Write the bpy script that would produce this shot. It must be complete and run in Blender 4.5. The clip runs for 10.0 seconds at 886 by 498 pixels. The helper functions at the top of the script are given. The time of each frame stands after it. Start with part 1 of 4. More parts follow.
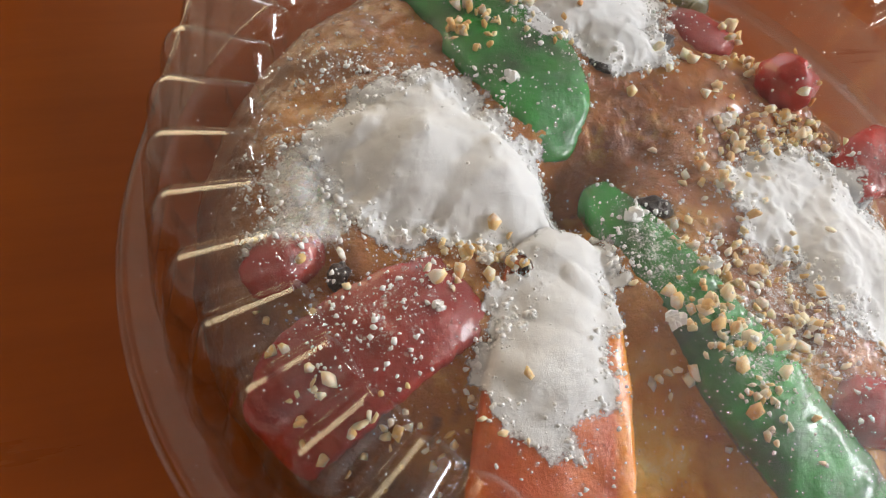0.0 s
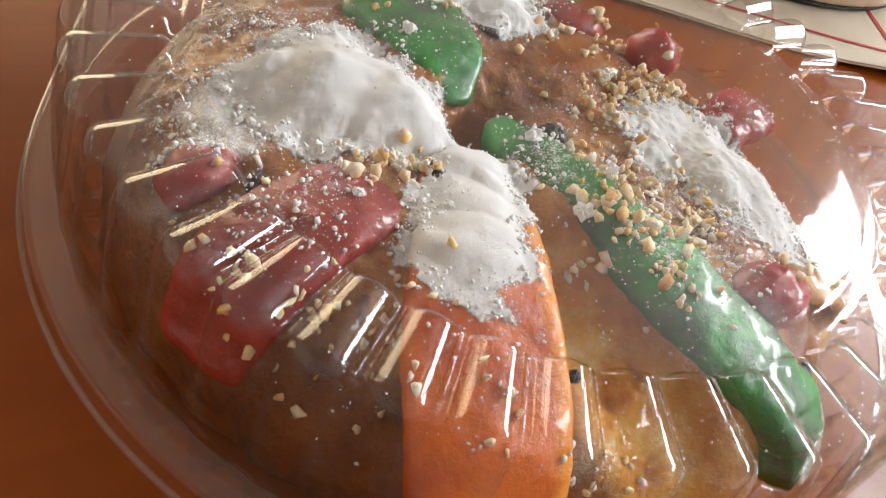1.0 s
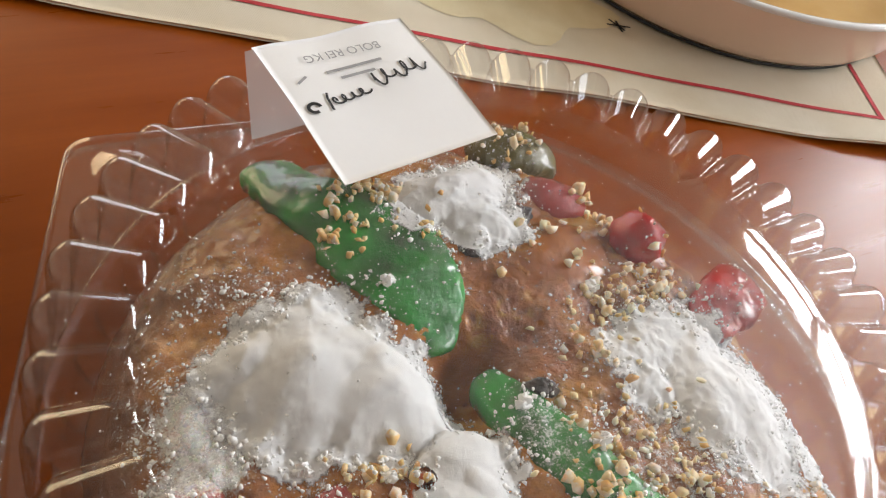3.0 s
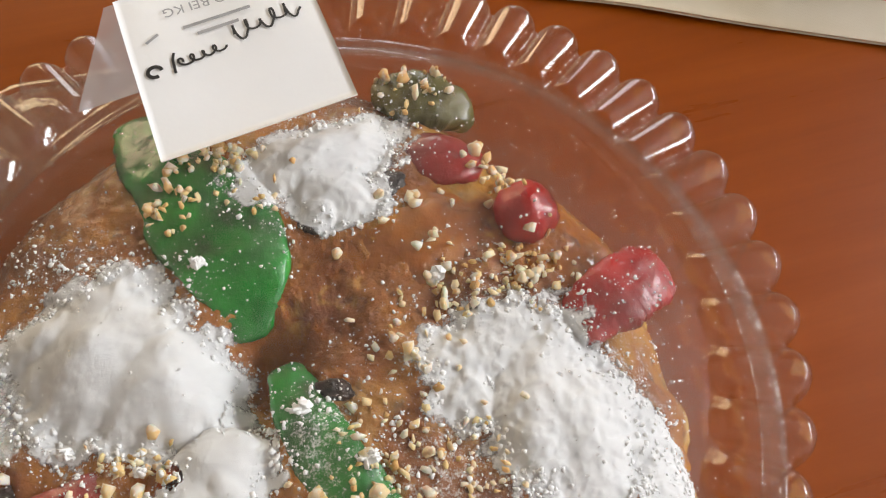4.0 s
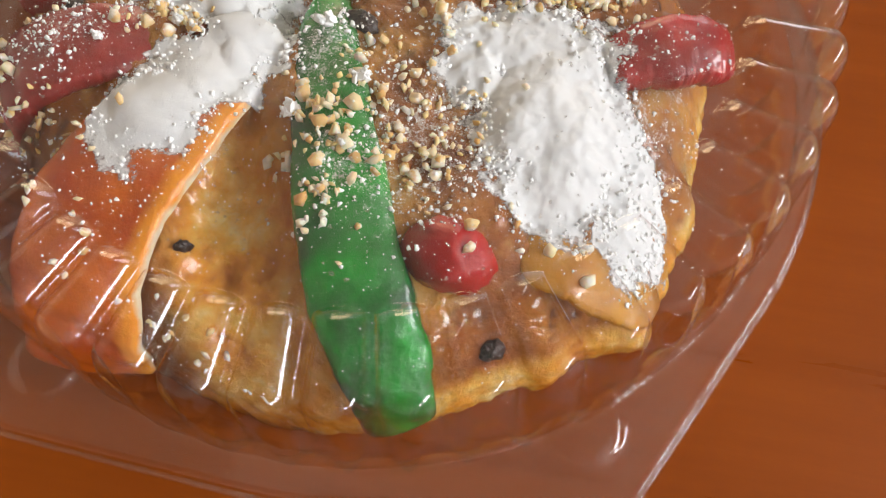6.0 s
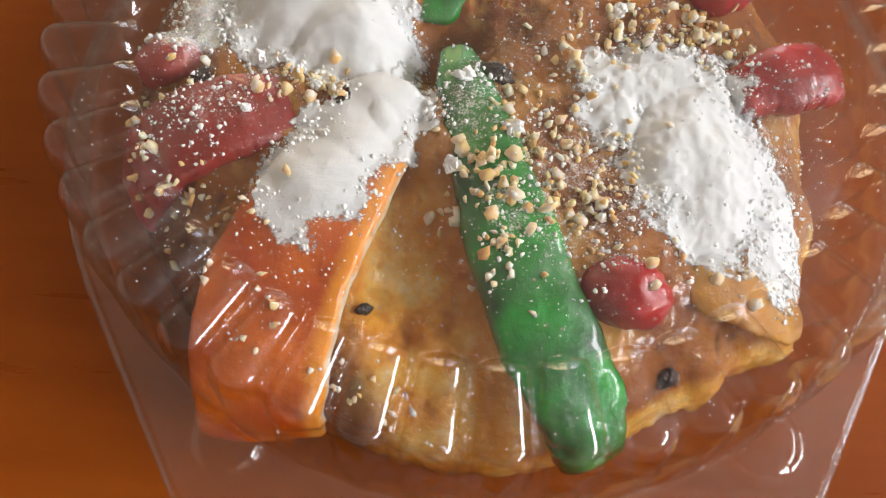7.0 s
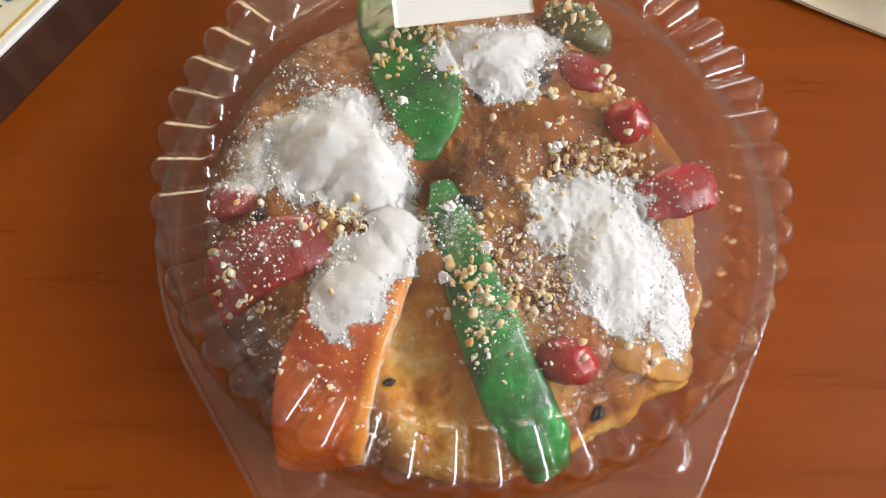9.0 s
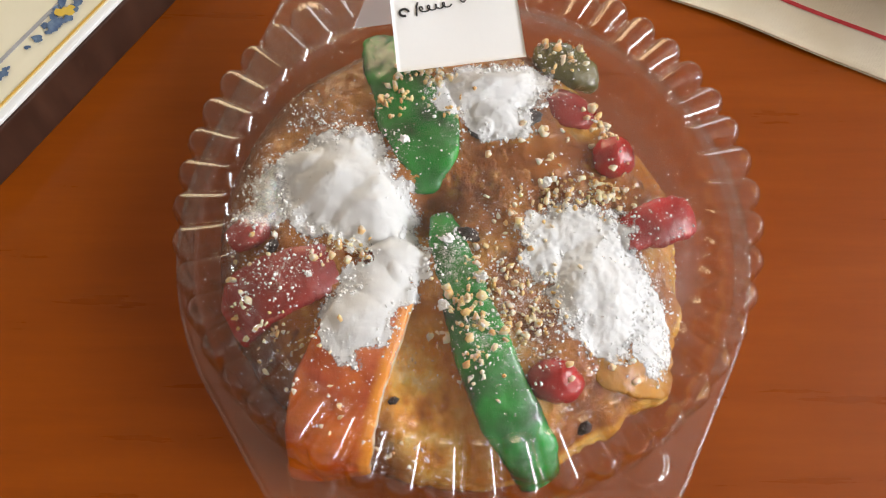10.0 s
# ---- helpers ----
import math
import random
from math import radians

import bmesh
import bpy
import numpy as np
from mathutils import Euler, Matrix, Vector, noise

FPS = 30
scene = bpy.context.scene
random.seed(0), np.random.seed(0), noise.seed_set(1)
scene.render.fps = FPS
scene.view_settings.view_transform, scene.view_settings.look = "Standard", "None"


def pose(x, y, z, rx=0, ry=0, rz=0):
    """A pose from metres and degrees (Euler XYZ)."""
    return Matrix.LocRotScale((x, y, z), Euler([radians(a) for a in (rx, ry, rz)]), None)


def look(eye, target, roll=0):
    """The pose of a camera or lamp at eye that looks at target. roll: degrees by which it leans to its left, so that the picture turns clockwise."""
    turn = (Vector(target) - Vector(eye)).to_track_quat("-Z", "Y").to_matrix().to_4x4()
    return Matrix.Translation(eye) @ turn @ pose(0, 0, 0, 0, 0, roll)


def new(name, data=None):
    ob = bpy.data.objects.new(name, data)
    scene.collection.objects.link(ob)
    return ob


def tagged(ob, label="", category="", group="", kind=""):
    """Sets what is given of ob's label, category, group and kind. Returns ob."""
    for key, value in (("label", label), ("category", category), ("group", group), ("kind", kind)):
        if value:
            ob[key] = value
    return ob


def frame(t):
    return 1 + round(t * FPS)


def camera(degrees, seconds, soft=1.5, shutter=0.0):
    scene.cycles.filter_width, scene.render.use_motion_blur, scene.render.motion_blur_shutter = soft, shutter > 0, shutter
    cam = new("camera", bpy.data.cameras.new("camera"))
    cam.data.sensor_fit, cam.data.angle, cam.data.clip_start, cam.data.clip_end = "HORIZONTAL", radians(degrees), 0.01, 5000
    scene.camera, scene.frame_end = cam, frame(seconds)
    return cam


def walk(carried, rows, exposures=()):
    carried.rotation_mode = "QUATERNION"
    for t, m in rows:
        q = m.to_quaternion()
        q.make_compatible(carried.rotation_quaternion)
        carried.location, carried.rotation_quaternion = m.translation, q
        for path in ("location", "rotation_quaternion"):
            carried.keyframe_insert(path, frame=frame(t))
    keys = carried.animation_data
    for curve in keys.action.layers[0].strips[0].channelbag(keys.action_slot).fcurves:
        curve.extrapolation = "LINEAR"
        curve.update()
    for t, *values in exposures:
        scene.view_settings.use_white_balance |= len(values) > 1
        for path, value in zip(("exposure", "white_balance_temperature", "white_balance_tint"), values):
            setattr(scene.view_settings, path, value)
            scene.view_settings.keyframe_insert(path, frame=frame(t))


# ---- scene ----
cam = camera(58.7, 10.0, 1.2)
PATH = [
    (0, (-0.1123, -0.0938, 0.1984), (-0.0200, 0.0404, -0.0535), 21.98),
    (0.5, (-0.1205, -0.1160, 0.1768), (-0.0031, 0.0405, -0.0506), 22.55),
    (1, (-0.1273, -0.1382, 0.1684), (0.0108, 0.0260, -0.0413), 22.42),
    (1.5, (-0.1305, -0.1501, 0.1701), (0.0201, 0.0098, -0.0343), 24.32),
    (2, (-0.1311, -0.1504, 0.1714), (0.0246, 0.0056, -0.0322), 24.68),
    (2.5, (-0.1266, -0.1187, 0.1911), (0.0250, 0.0319, -0.0196), 23.87),
    (3, (-0.1103, -0.0720, 0.2180), (0.0291, 0.0738, -0.0040), 21.15),
    (3.2, (-0.0957, -0.0577, 0.2257), (0.0385, 0.0801, -0.0045), 22.14),
    (4.5, (0.0471, -0.0952, 0.2407), (0.0484, 0.0298, -0.0320), -7.41),
    (5, (0.0523, -0.1220, 0.2221), (0.0437, -0.0053, -0.0541), -2.43),
    (5.2, (0.0528, -0.1319, 0.2136), (0.0346, -0.0165, -0.0626), -3.87),
    (6.3, (0.0443, -0.1423, 0.2120), (0.0155, -0.0211, -0.0609), -3.07),
    (6.5, (0.0285, -0.1398, 0.2143), (0.0047, -0.0172, -0.0584), -1.48),
    (7, (-0.0089, -0.1433, 0.2220), (-0.0129, -0.0182, -0.0506), 1.91),
    (7.5, (-0.0218, -0.1388, 0.2328), (-0.0148, -0.0187, -0.0420), 3.97),
    (8, (-0.0171, -0.1395, 0.2348), (-0.0119, -0.0223, -0.0413), 2.83),
    (8.5, (-0.0163, -0.1374, 0.2691), (-0.0081, -0.0260, -0.0093), 4.75),
    (9, (-0.0159, -0.1341, 0.3212), (-0.0107, -0.0267, 0.0412), 3.01),
    (9.5, (-0.0149, -0.1311, 0.3428), (-0.0100, -0.0250, 0.0623), 2.64),
    (10, (-0.0163, -0.1309, 0.3502), (-0.0109, -0.0251, 0.0696), 3.08),
]
walk(cam, [(t, look(eye, target, roll)) for t, eye, target, roll in PATH], exposures=[(0.0, 0.02), (0.8, 0.20), (1.5, 0.22), (3.0, -0.05), (5.0, 0.0), (6.5, 0.08), (8.0, 0.12), (10.0, 0.14)])

# ---- light ----
world = bpy.data.worlds.new("sky")
scene.world = world
world.use_nodes = True
_sky = world.node_tree.nodes.new("ShaderNodeTexSky")
_sky.sky_type, _sky.sun_disc = "NISHITA", False
_sky.sun_elevation, _sky.sun_rotation = radians(38), radians(75)
world.node_tree.links.new(_sky.outputs[0], world.node_tree.nodes["Background"].inputs[0])
world.node_tree.nodes["Background"].inputs[1].default_value = 0.1
scene.view_settings.exposure = 0.12


def lamp(name, m, power, sx, sy, color):
    d = bpy.data.lights.new(name, "AREA")
    d.shape, d.size, d.size_y, d.energy, d.color = "RECTANGLE", sx, sy, power, color
    ob = new(name, d)
    ob.matrix_world = m
    return ob


# daylight in the openings of the big window and of the two across the room
lamp("window_light", look((2.38, 0.03, 1.24), (0, 0.03, 1.24)), 72, 1.66, 0.56, (0.95, 0.97, 1.0))
lamp("window_light", look((2.38, -1.42, 1.24), (0, -1.42, 1.24)), 38, 0.90, 0.56, (0.95, 0.97, 1.0))
lamp("back_window_light", look((0.65, 2.38, 0.65), (0.65, 0, 0.65)), 6, 0.6, 0.9, (0.92, 0.95, 1.0))
lamp("far_window_light", look((-0.58, 2.38, 0.75), (-0.58, 0, 0.75)), 24, 1.40, 1.1, (1.0, 0.76, 0.42))

# ---- materials ----


def material(name):
    m = bpy.data.materials.new(name)
    m.use_nodes = True
    nt = m.node_tree
    return m, nt, nt.nodes["Principled BSDF"]


def node(nt, kind, **kw):
    n = nt.nodes.new(kind)
    for k, v in kw.items():
        n.inputs[k.replace("_", " ")].default_value = v
    return n


def ramp(nt, fac, stops):
    r = nt.nodes.new("ShaderNodeValToRGB")
    el = r.color_ramp.elements
    while len(el) < len(stops):
        el.new(0.5)
    for e, (p, c) in zip(el, stops):
        e.position, e.color = p, (*c, 1)
    nt.links.new(fac, r.inputs[0])
    return r.outputs[0]


def coords(nt, scale=(1, 1, 1), kind="Object"):
    tc = nt.nodes.new("ShaderNodeTexCoord")
    mp = nt.nodes.new("ShaderNodeMapping")
    mp.inputs["Scale"].default_value = scale
    nt.links.new(tc.outputs[kind], mp.inputs[0])
    return mp.outputs[0]


def noise_tex(nt, vec, scale, detail=4.0, rough=0.55):
    n = node(nt, "ShaderNodeTexNoise", Scale=scale, Detail=detail, Roughness=rough)
    nt.links.new(vec, n.inputs["Vector"])
    return n.outputs["Fac"]


def mix(nt, fac, a, b):
    m = nt.nodes.new("ShaderNodeMix")
    m.data_type = "RGBA"
    for sock, v in ((m.inputs[0], fac), (m.inputs[6], a), (m.inputs[7], b)):
        if isinstance(v, (int, float)):
            sock.default_value = v
        elif isinstance(v, tuple):
            sock.default_value = (*v, 1)
        else:
            nt.links.new(v, sock)
    return m.outputs[2]


def arith(nt, op, a, b=0.0, clamp=False):
    m = nt.nodes.new("ShaderNodeMath")
    m.operation, m.use_clamp = op, clamp
    for sock, v in ((m.inputs[0], a), (m.inputs[1], b)):
        if isinstance(v, (int, float)):
            sock.default_value = v
        else:
            nt.links.new(v, sock)
    return m.outputs[0]


def bump(nt, bsdf, height, strength, distance):
    b = node(nt, "ShaderNodeBump", Strength=strength, Distance=distance)
    nt.links.new(height, b.inputs["Height"])
    nt.links.new(b.outputs[0], bsdf.inputs["Normal"])


def dusted(nt, bsdf, colour, rough, dense=1.0):
    """Powdered sugar that lies on a thing: fine grains where the 'dust' attribute is high."""
    at = nt.nodes.new("ShaderNodeAttribute")
    at.attribute_name = "dust"
    v = coords(nt)
    fine = noise_tex(nt, v, 1500, 2, 0.7)
    mid = noise_tex(nt, v, 320, 4, 0.65)
    n = arith(nt, "ADD", arith(nt, "MULTIPLY", fine, 0.50), arith(nt, "MULTIPLY", mid, 0.50))
    f = arith(nt, "ADD", arith(nt, "MULTIPLY", arith(nt, "POWER", at.outputs["Fac"], 1.6), 0.38 * dense), n)
    f = arith(nt, "MULTIPLY", arith(nt, "SUBTRACT", f, 0.66), 6.0, True)
    thin = arith(nt, "MULTIPLY", arith(nt, "POWER", at.outputs["Fac"], 1.6), arith(nt, "MULTIPLY", mid, 0.62 * dense), True)
    under = mix(nt, thin, colour, (0.62, 0.58, 0.52))
    nt.links.new(mix(nt, f, under, (0.88, 0.87, 0.85)), bsdf.inputs["Base Color"])
    nt.links.new(arith(nt, "ADD", arith(nt, "MULTIPLY", arith(nt, "MAXIMUM", f, thin), 0.6), rough, True), bsdf.inputs["Roughness"])
    return v, f


def make_glaze():
    m, nt, b = material("glazed_cake")
    v = coords(nt)
    at = nt.nodes.new("ShaderNodeAttribute")
    at.attribute_name = "dough"
    a = ramp(nt, noise_tex(nt, v, 34, 5, 0.6), [(0.3, (0.17, 0.033, 0.001)), (0.5, (0.38, 0.112, 0.003)), (0.68, (0.58, 0.225, 0.008))])
    spots = ramp(nt, noise_tex(nt, v, 140, 3, 0.6), [(0.60, (0, 0, 0)), (0.72, (1, 1, 1))])
    a = mix(nt, arith(nt, "MULTIPLY", spots, 0.75), a, (0.07, 0.016, 0.005))
    pale = ramp(nt, noise_tex(nt, v, 95, 5, 0.7), [(0.56, (0, 0, 0)), (0.66, (1, 1, 1))])
    a = mix(nt, arith(nt, "MULTIPLY", pale, 0.7), a, (0.56, 0.27, 0.05))
    d = ramp(nt, noise_tex(nt, v, 70, 5, 0.65), [(0.30, (0.56, 0.17, 0.010)), (0.44, (0.86, 0.38, 0.035)), (0.56, (0.94, 0.55, 0.11)), (0.70, (0.96, 0.78, 0.38))])
    # dark brown where the mask is high: crust by the rim, and low down
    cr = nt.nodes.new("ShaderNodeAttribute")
    cr.attribute_name = "crust_and_low"
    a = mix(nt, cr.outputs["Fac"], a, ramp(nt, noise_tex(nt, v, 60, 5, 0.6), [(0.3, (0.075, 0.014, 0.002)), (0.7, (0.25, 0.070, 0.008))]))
    c = mix(nt, at.outputs["Fac"], a, d)
    dusted(nt, b, c, 0.18)
    b.inputs["Coat Weight"].default_value = 0.5
    b.inputs["Coat Roughness"].default_value = 0.07
    b.inputs["Subsurface Weight"].default_value = 0.3
    b.inputs["Subsurface Scale"].default_value = 0.5
    b.inputs["Subsurface Radius"].default_value = (0.004, 0.002, 0.001)
    bump(nt, b, noise_tex(nt, v, 260, 7, 0.68), 0.9, 0.0024)
    return m


def make_fruit(name, dark, light, clear=0.35, pith=None, dense=1.0, scale=60):
    """Candied fruit: translucent, sticky and glossy, dusted with sugar."""
    m, nt, b = material(name)
    v = coords(nt)
    c = ramp(nt, noise_tex(nt, v, scale, 4, 0.5), [(0.32, dark), (0.66, light)])
    if pith:
        uv = nt.nodes.new("ShaderNodeUVMap")
        sep = nt.nodes.new("ShaderNodeSeparateXYZ")
        nt.links.new(uv.outputs[0], sep.inputs[0])
        wob = arith(nt, "ADD", sep.outputs[0], arith(nt, "MULTIPLY", noise_tex(nt, v, 120, 2), 0.08))
        c = mix(nt, arith(nt, "MULTIPLY", arith(nt, "SUBTRACT", wob, 0.86), 12.0, True), c, pith[0])
        c = mix(nt, arith(nt, "MULTIPLY", arith(nt, "SUBTRACT", wob, 1.015), 40.0, True), c, pith[1])
    dusted(nt, b, c, 0.16, dense)
    b.inputs["Subsurface Weight"].default_value = min(1.0, 2.2 * clear)
    b.inputs["Subsurface Scale"].default_value = 0.5
    b.inputs["Subsurface Radius"].default_value = (0.006, 0.006, 0.003)
    b.inputs["Coat Weight"].default_value = 0.6
    b.inputs["Coat Roughness"].default_value = 0.05
    bump(nt, b, noise_tex(nt, v, 190, 6, 0.66), 0.6, 0.0017)
    return m


def make_sugar():
    m, nt, b = material("powdered_sugar")
    v = coords(nt)
    c = ramp(nt, noise_tex(nt, v, 120, 5, 0.65), [(0.3, (0.92, 0.92, 0.915)), (0.6, (0.95, 0.95, 0.945))])
    nt.links.new(c, b.inputs["Base Color"])
    b.inputs["Roughness"].default_value = 1.0
    b.inputs["Specular IOR Level"].default_value = 0.0
    bump(nt, b, noise_tex(nt, v, 650, 7, 0.75), 0.2, 0.0003)
    return m


def make_heap():
    """Loose powdered sugar whose grains thin out where the layer is thin ('thick', 0 to 1)."""
    m, nt, b = material("loose_powdered_sugar")
    v = coords(nt)
    c = ramp(nt, noise_tex(nt, v, 90, 4, 0.6), [(0.3, (0.76, 0.76, 0.76)), (0.6, (0.82, 0.82, 0.82))])
    nt.links.new(c, b.inputs["Base Color"])
    b.inputs["Roughness"].default_value = 1.0
    b.inputs["Specular IOR Level"].default_value = 0.0
    b.inputs["Subsurface Weight"].default_value = 0.3
    b.inputs["Subsurface Scale"].default_value = 1.0
    b.inputs["Subsurface Radius"].default_value = (0.0022, 0.0021, 0.0020)
    fine = noise_tex(nt, v, 1300, 3, 0.75)
    bump(nt, b, noise_tex(nt, v, 1000, 5, 0.75), 0.55, 0.0006)
    at = nt.nodes.new("ShaderNodeAttribute")
    at.attribute_name = "thick"
    n = arith(nt, "ADD", arith(nt, "MULTIPLY", fine, 0.40), arith(nt, "MULTIPLY", noise_tex(nt, v, 480, 4, 0.65), 0.35))
    n = arith(nt, "ADD", n, arith(nt, "MULTIPLY", noise_tex(nt, v, 150, 3, 0.6), 0.25))
    f = arith(nt, "SUBTRACT", arith(nt, "ADD", arith(nt, "MULTIPLY", at.outputs["Fac"], 0.80), n), 0.76)
    f = arith(nt, "MULTIPLY", f, 6.0, True)
    tr = nt.nodes.new("ShaderNodeBsdfTransparent")
    mx = nt.nodes.new("ShaderNodeMixShader")
    nt.links.new(f, mx.inputs[0])
    nt.links.new(tr.outputs[0], mx.inputs[1])
    nt.links.new(b.outputs[0], mx.inputs[2])
    nt.links.new(mx.outputs[0], nt.nodes["Material Output"].inputs[0])
    return m


def make_nut():
    m, nt, b = material("chopped_nut")
    v = coords(nt)
    info = nt.nodes.new("ShaderNodeObjectInfo")
    geo = nt.nodes.new("ShaderNodeNewGeometry")
    r = arith(nt, "FRACT", arith(nt, "ADD", info.outputs["Random"], geo.outputs["Random Per Island"]))
    c = ramp(nt, r, [(0.0, (0.62, 0.32, 0.08)), (0.3, (0.78, 0.50, 0.18)), (0.6, (0.86, 0.64, 0.33)), (1.0, (0.87, 0.78, 0.60))])
    c = mix(nt, arith(nt, "MULTIPLY", noise_tex(nt, v, 500, 3), 0.5), c, (0.82, 0.62, 0.34))
    coat = arith(nt, "ADD", noise_tex(nt, v, 0.9, 4, 0.7), arith(nt, "MULTIPLY", arith(nt, "FRACT", arith(nt, "MULTIPLY", r, 7.3)), 0.22))
    powder = ramp(nt, coat, [(0.61, (0, 0, 0)), (0.72, (0.8, 0.8, 0.8))])
    c = mix(nt, powder, c, (0.86, 0.83, 0.77))
    nt.links.new(c, b.inputs["Base Color"])
    b.inputs["Roughness"].default_value = 0.6
    b.inputs["Subsurface Weight"].default_value = 0.6
    b.inputs["Subsurface Scale"].default_value = 0.5
    b.inputs["Subsurface Radius"].default_value = (0.003, 0.002, 0.0012)
    bump(nt, b, noise_tex(nt, v, 900, 3), 0.3, 0.0005)
    return m


def make_raisin():
    m, nt, b = material("raisin")
    v = coords(nt)
    c = ramp(nt, noise_tex(nt, v, 200, 4), [(0.35, (0.008, 0.005, 0.006)), (0.7, (0.045, 0.020, 0.015))])
    dusted(nt, b, c, 0.3, 0.5)
    bump(nt, b, noise_tex(nt, v, 350, 3), 0.7, 0.002)
    return m


def make_plastic():
    """Thin clear plastic sheet: light goes straight through, with a gloss that rises at a grazing view."""
    m, nt, b = material("clear_plastic")
    nt.nodes.remove(b)
    out = nt.nodes["Material Output"]
    v = coords(nt)
    lw = node(nt, "ShaderNodeLayerWeight", Blend=0.5)
    g5 = arith(nt, "POWER", lw.outputs["Facing"], 3.0)
    fac = arith(nt, "ADD", arith(nt, "MULTIPLY", g5, 0.65), 0.075, True)
    clear = nt.nodes.new("ShaderNodeBsdfTransparent")
    clear.inputs[0].default_value = (0.975, 0.975, 0.97, 1)
    gl = node(nt, "ShaderNodeBsdfGlossy", Roughness=0.05)
    b1 = node(nt, "ShaderNodeBump", Strength=0.06, Distance=0.001)
    nt.links.new(noise_tex(nt, v, 90, 3), b1.inputs["Height"])
    nt.links.new(b1.outputs[0], gl.inputs["Normal"])
    nt.links.new(ramp(nt, noise_tex(nt, v, 26, 6, 0.7), [(0.40, (0.03, 0.03, 0.03)), (0.75, (0.13, 0.13, 0.13))]), gl.inputs["Roughness"])
    hz = node(nt, "ShaderNodeBsdfDiffuse")
    hz.inputs[0].default_value = (0.8, 0.78, 0.75, 1)
    smear = ramp(nt, noise_tex(nt, v, 26, 6, 0.7), [(0.45, (0.002, 0.002, 0.002)), (0.75, (0.024, 0.024, 0.024))])
    m0 = nt.nodes.new("ShaderNodeMixShader")
    nt.links.new(smear, m0.inputs[0])
    nt.links.new(clear.outputs[0], m0.inputs[1])
    nt.links.new(hz.outputs[0], m0.inputs[2])
    m1 = nt.nodes.new("ShaderNodeMixShader")
    nt.links.new(fac, m1.inputs[0])
    nt.links.new(m0.outputs[0], m1.inputs[1])
    nt.links.new(gl.outputs[0], m1.inputs[2])
    nt.links.new(m1.outputs[0], out.inputs[0])
    return m


def make_syrup():
    """Clear sticky drops: mostly see-through, with a hard gloss."""
    m, nt, b = material("clear_syrup")
    mx = node(nt, "ShaderNodeMixShader", Fac=0.22)
    tr = nt.nodes.new("ShaderNodeBsdfTransparent")
    gl = node(nt, "ShaderNodeBsdfGlossy", Roughness=0.04)
    nt.nodes.remove(b)
    nt.links.new(tr.outputs[0], mx.inputs[1])
    nt.links.new(gl.outputs[0], mx.inputs[2])
    nt.links.new(mx.outputs[0], nt.nodes["Material Output"].inputs[0])
    return m


def make_wood(name, cols, scale=1.0, rough=0.3, turn=0.0, spec=0.5):
    m, nt, b = material(name)
    b.inputs["Specular IOR Level"].default_value = spec
    tc = nt.nodes.new("ShaderNodeTexCoord")
    mp = nt.nodes.new("ShaderNodeMapping")
    mp.inputs["Scale"].default_value = (3 * scale, 34 * scale, 8 * scale)
    mp.inputs["Rotation"].default_value = (0, 0, turn)
    nt.links.new(tc.outputs["Object"], mp.inputs[0])
    g = noise_tex(nt, mp.outputs[0], 2.2, 8, 0.62)
    big = noise_tex(nt, coords(nt), 5.0, 3, 0.5)
    f = arith(nt, "ADD", arith(nt, "MULTIPLY", g, 0.65), arith(nt, "MULTIPLY", big, 0.35))
    c = ramp(nt, f, [(0.34, cols[0]), (0.50, cols[1]), (0.66, cols[2])])
    fleck = ramp(nt, noise_tex(nt, coords(nt, (12, 40, 10)), 9, 3), [(0.70, (0, 0, 0)), (0.80, (1, 1, 1))])
    c = mix(nt, arith(nt, "MULTIPLY", fleck, 0.4), c, cols[0])
    nt.links.new(c, b.inputs["Base Color"])
    nt.links.new(arith(nt, "ADD", arith(nt, "MULTIPLY", g, 0.2), rough - 0.1), b.inputs["Roughness"])
    bump(nt, b, g, 0.05, 0.001)
    return m


def make_linen():
    m, nt, b = material("cream_linen")
    v = coords(nt)
    w1 = node(nt, "ShaderNodeTexWave", Scale=420.0, Distortion=1.5)
    w2 = node(nt, "ShaderNodeTexWave", Scale=420.0, Distortion=1.5)
    w2.bands_direction = "Y"
    nt.links.new(v, w1.inputs[0])
    nt.links.new(v, w2.inputs[0])
    weave = arith(nt, "MULTIPLY", w1.outputs["Fac"], w2.outputs["Fac"])
    c = ramp(nt, noise_tex(nt, v, 14, 4), [(0.3, (0.62, 0.54, 0.40)), (0.65, (0.72, 0.66, 0.54))])
    c = mix(nt, arith(nt, "MULTIPLY", weave, 0.15), c, (0.55, 0.47, 0.34))
    nt.links.new(c, b.inputs["Base Color"])
    b.inputs["Roughness"].default_value = 0.9
    bump(nt, b, weave, 0.3, 0.0004)
    return m


def make_plain(name, a, c2, rough=0.5, scale=20, metal=0.0, relief=0.1, coat=0.0):
    m, nt, b = material(name)
    v = coords(nt)
    f = noise_tex(nt, v, scale, 5)
    nt.links.new(ramp(nt, f, [(0.3, a), (0.7, c2)]), b.inputs["Base Color"])
    b.inputs["Roughness"].default_value = rough
    b.inputs["Metallic"].default_value = metal
    b.inputs["Coat Weight"].default_value = coat
    bump(nt, b, noise_tex(nt, v, scale * 8, 4), relief, 0.001)
    return m


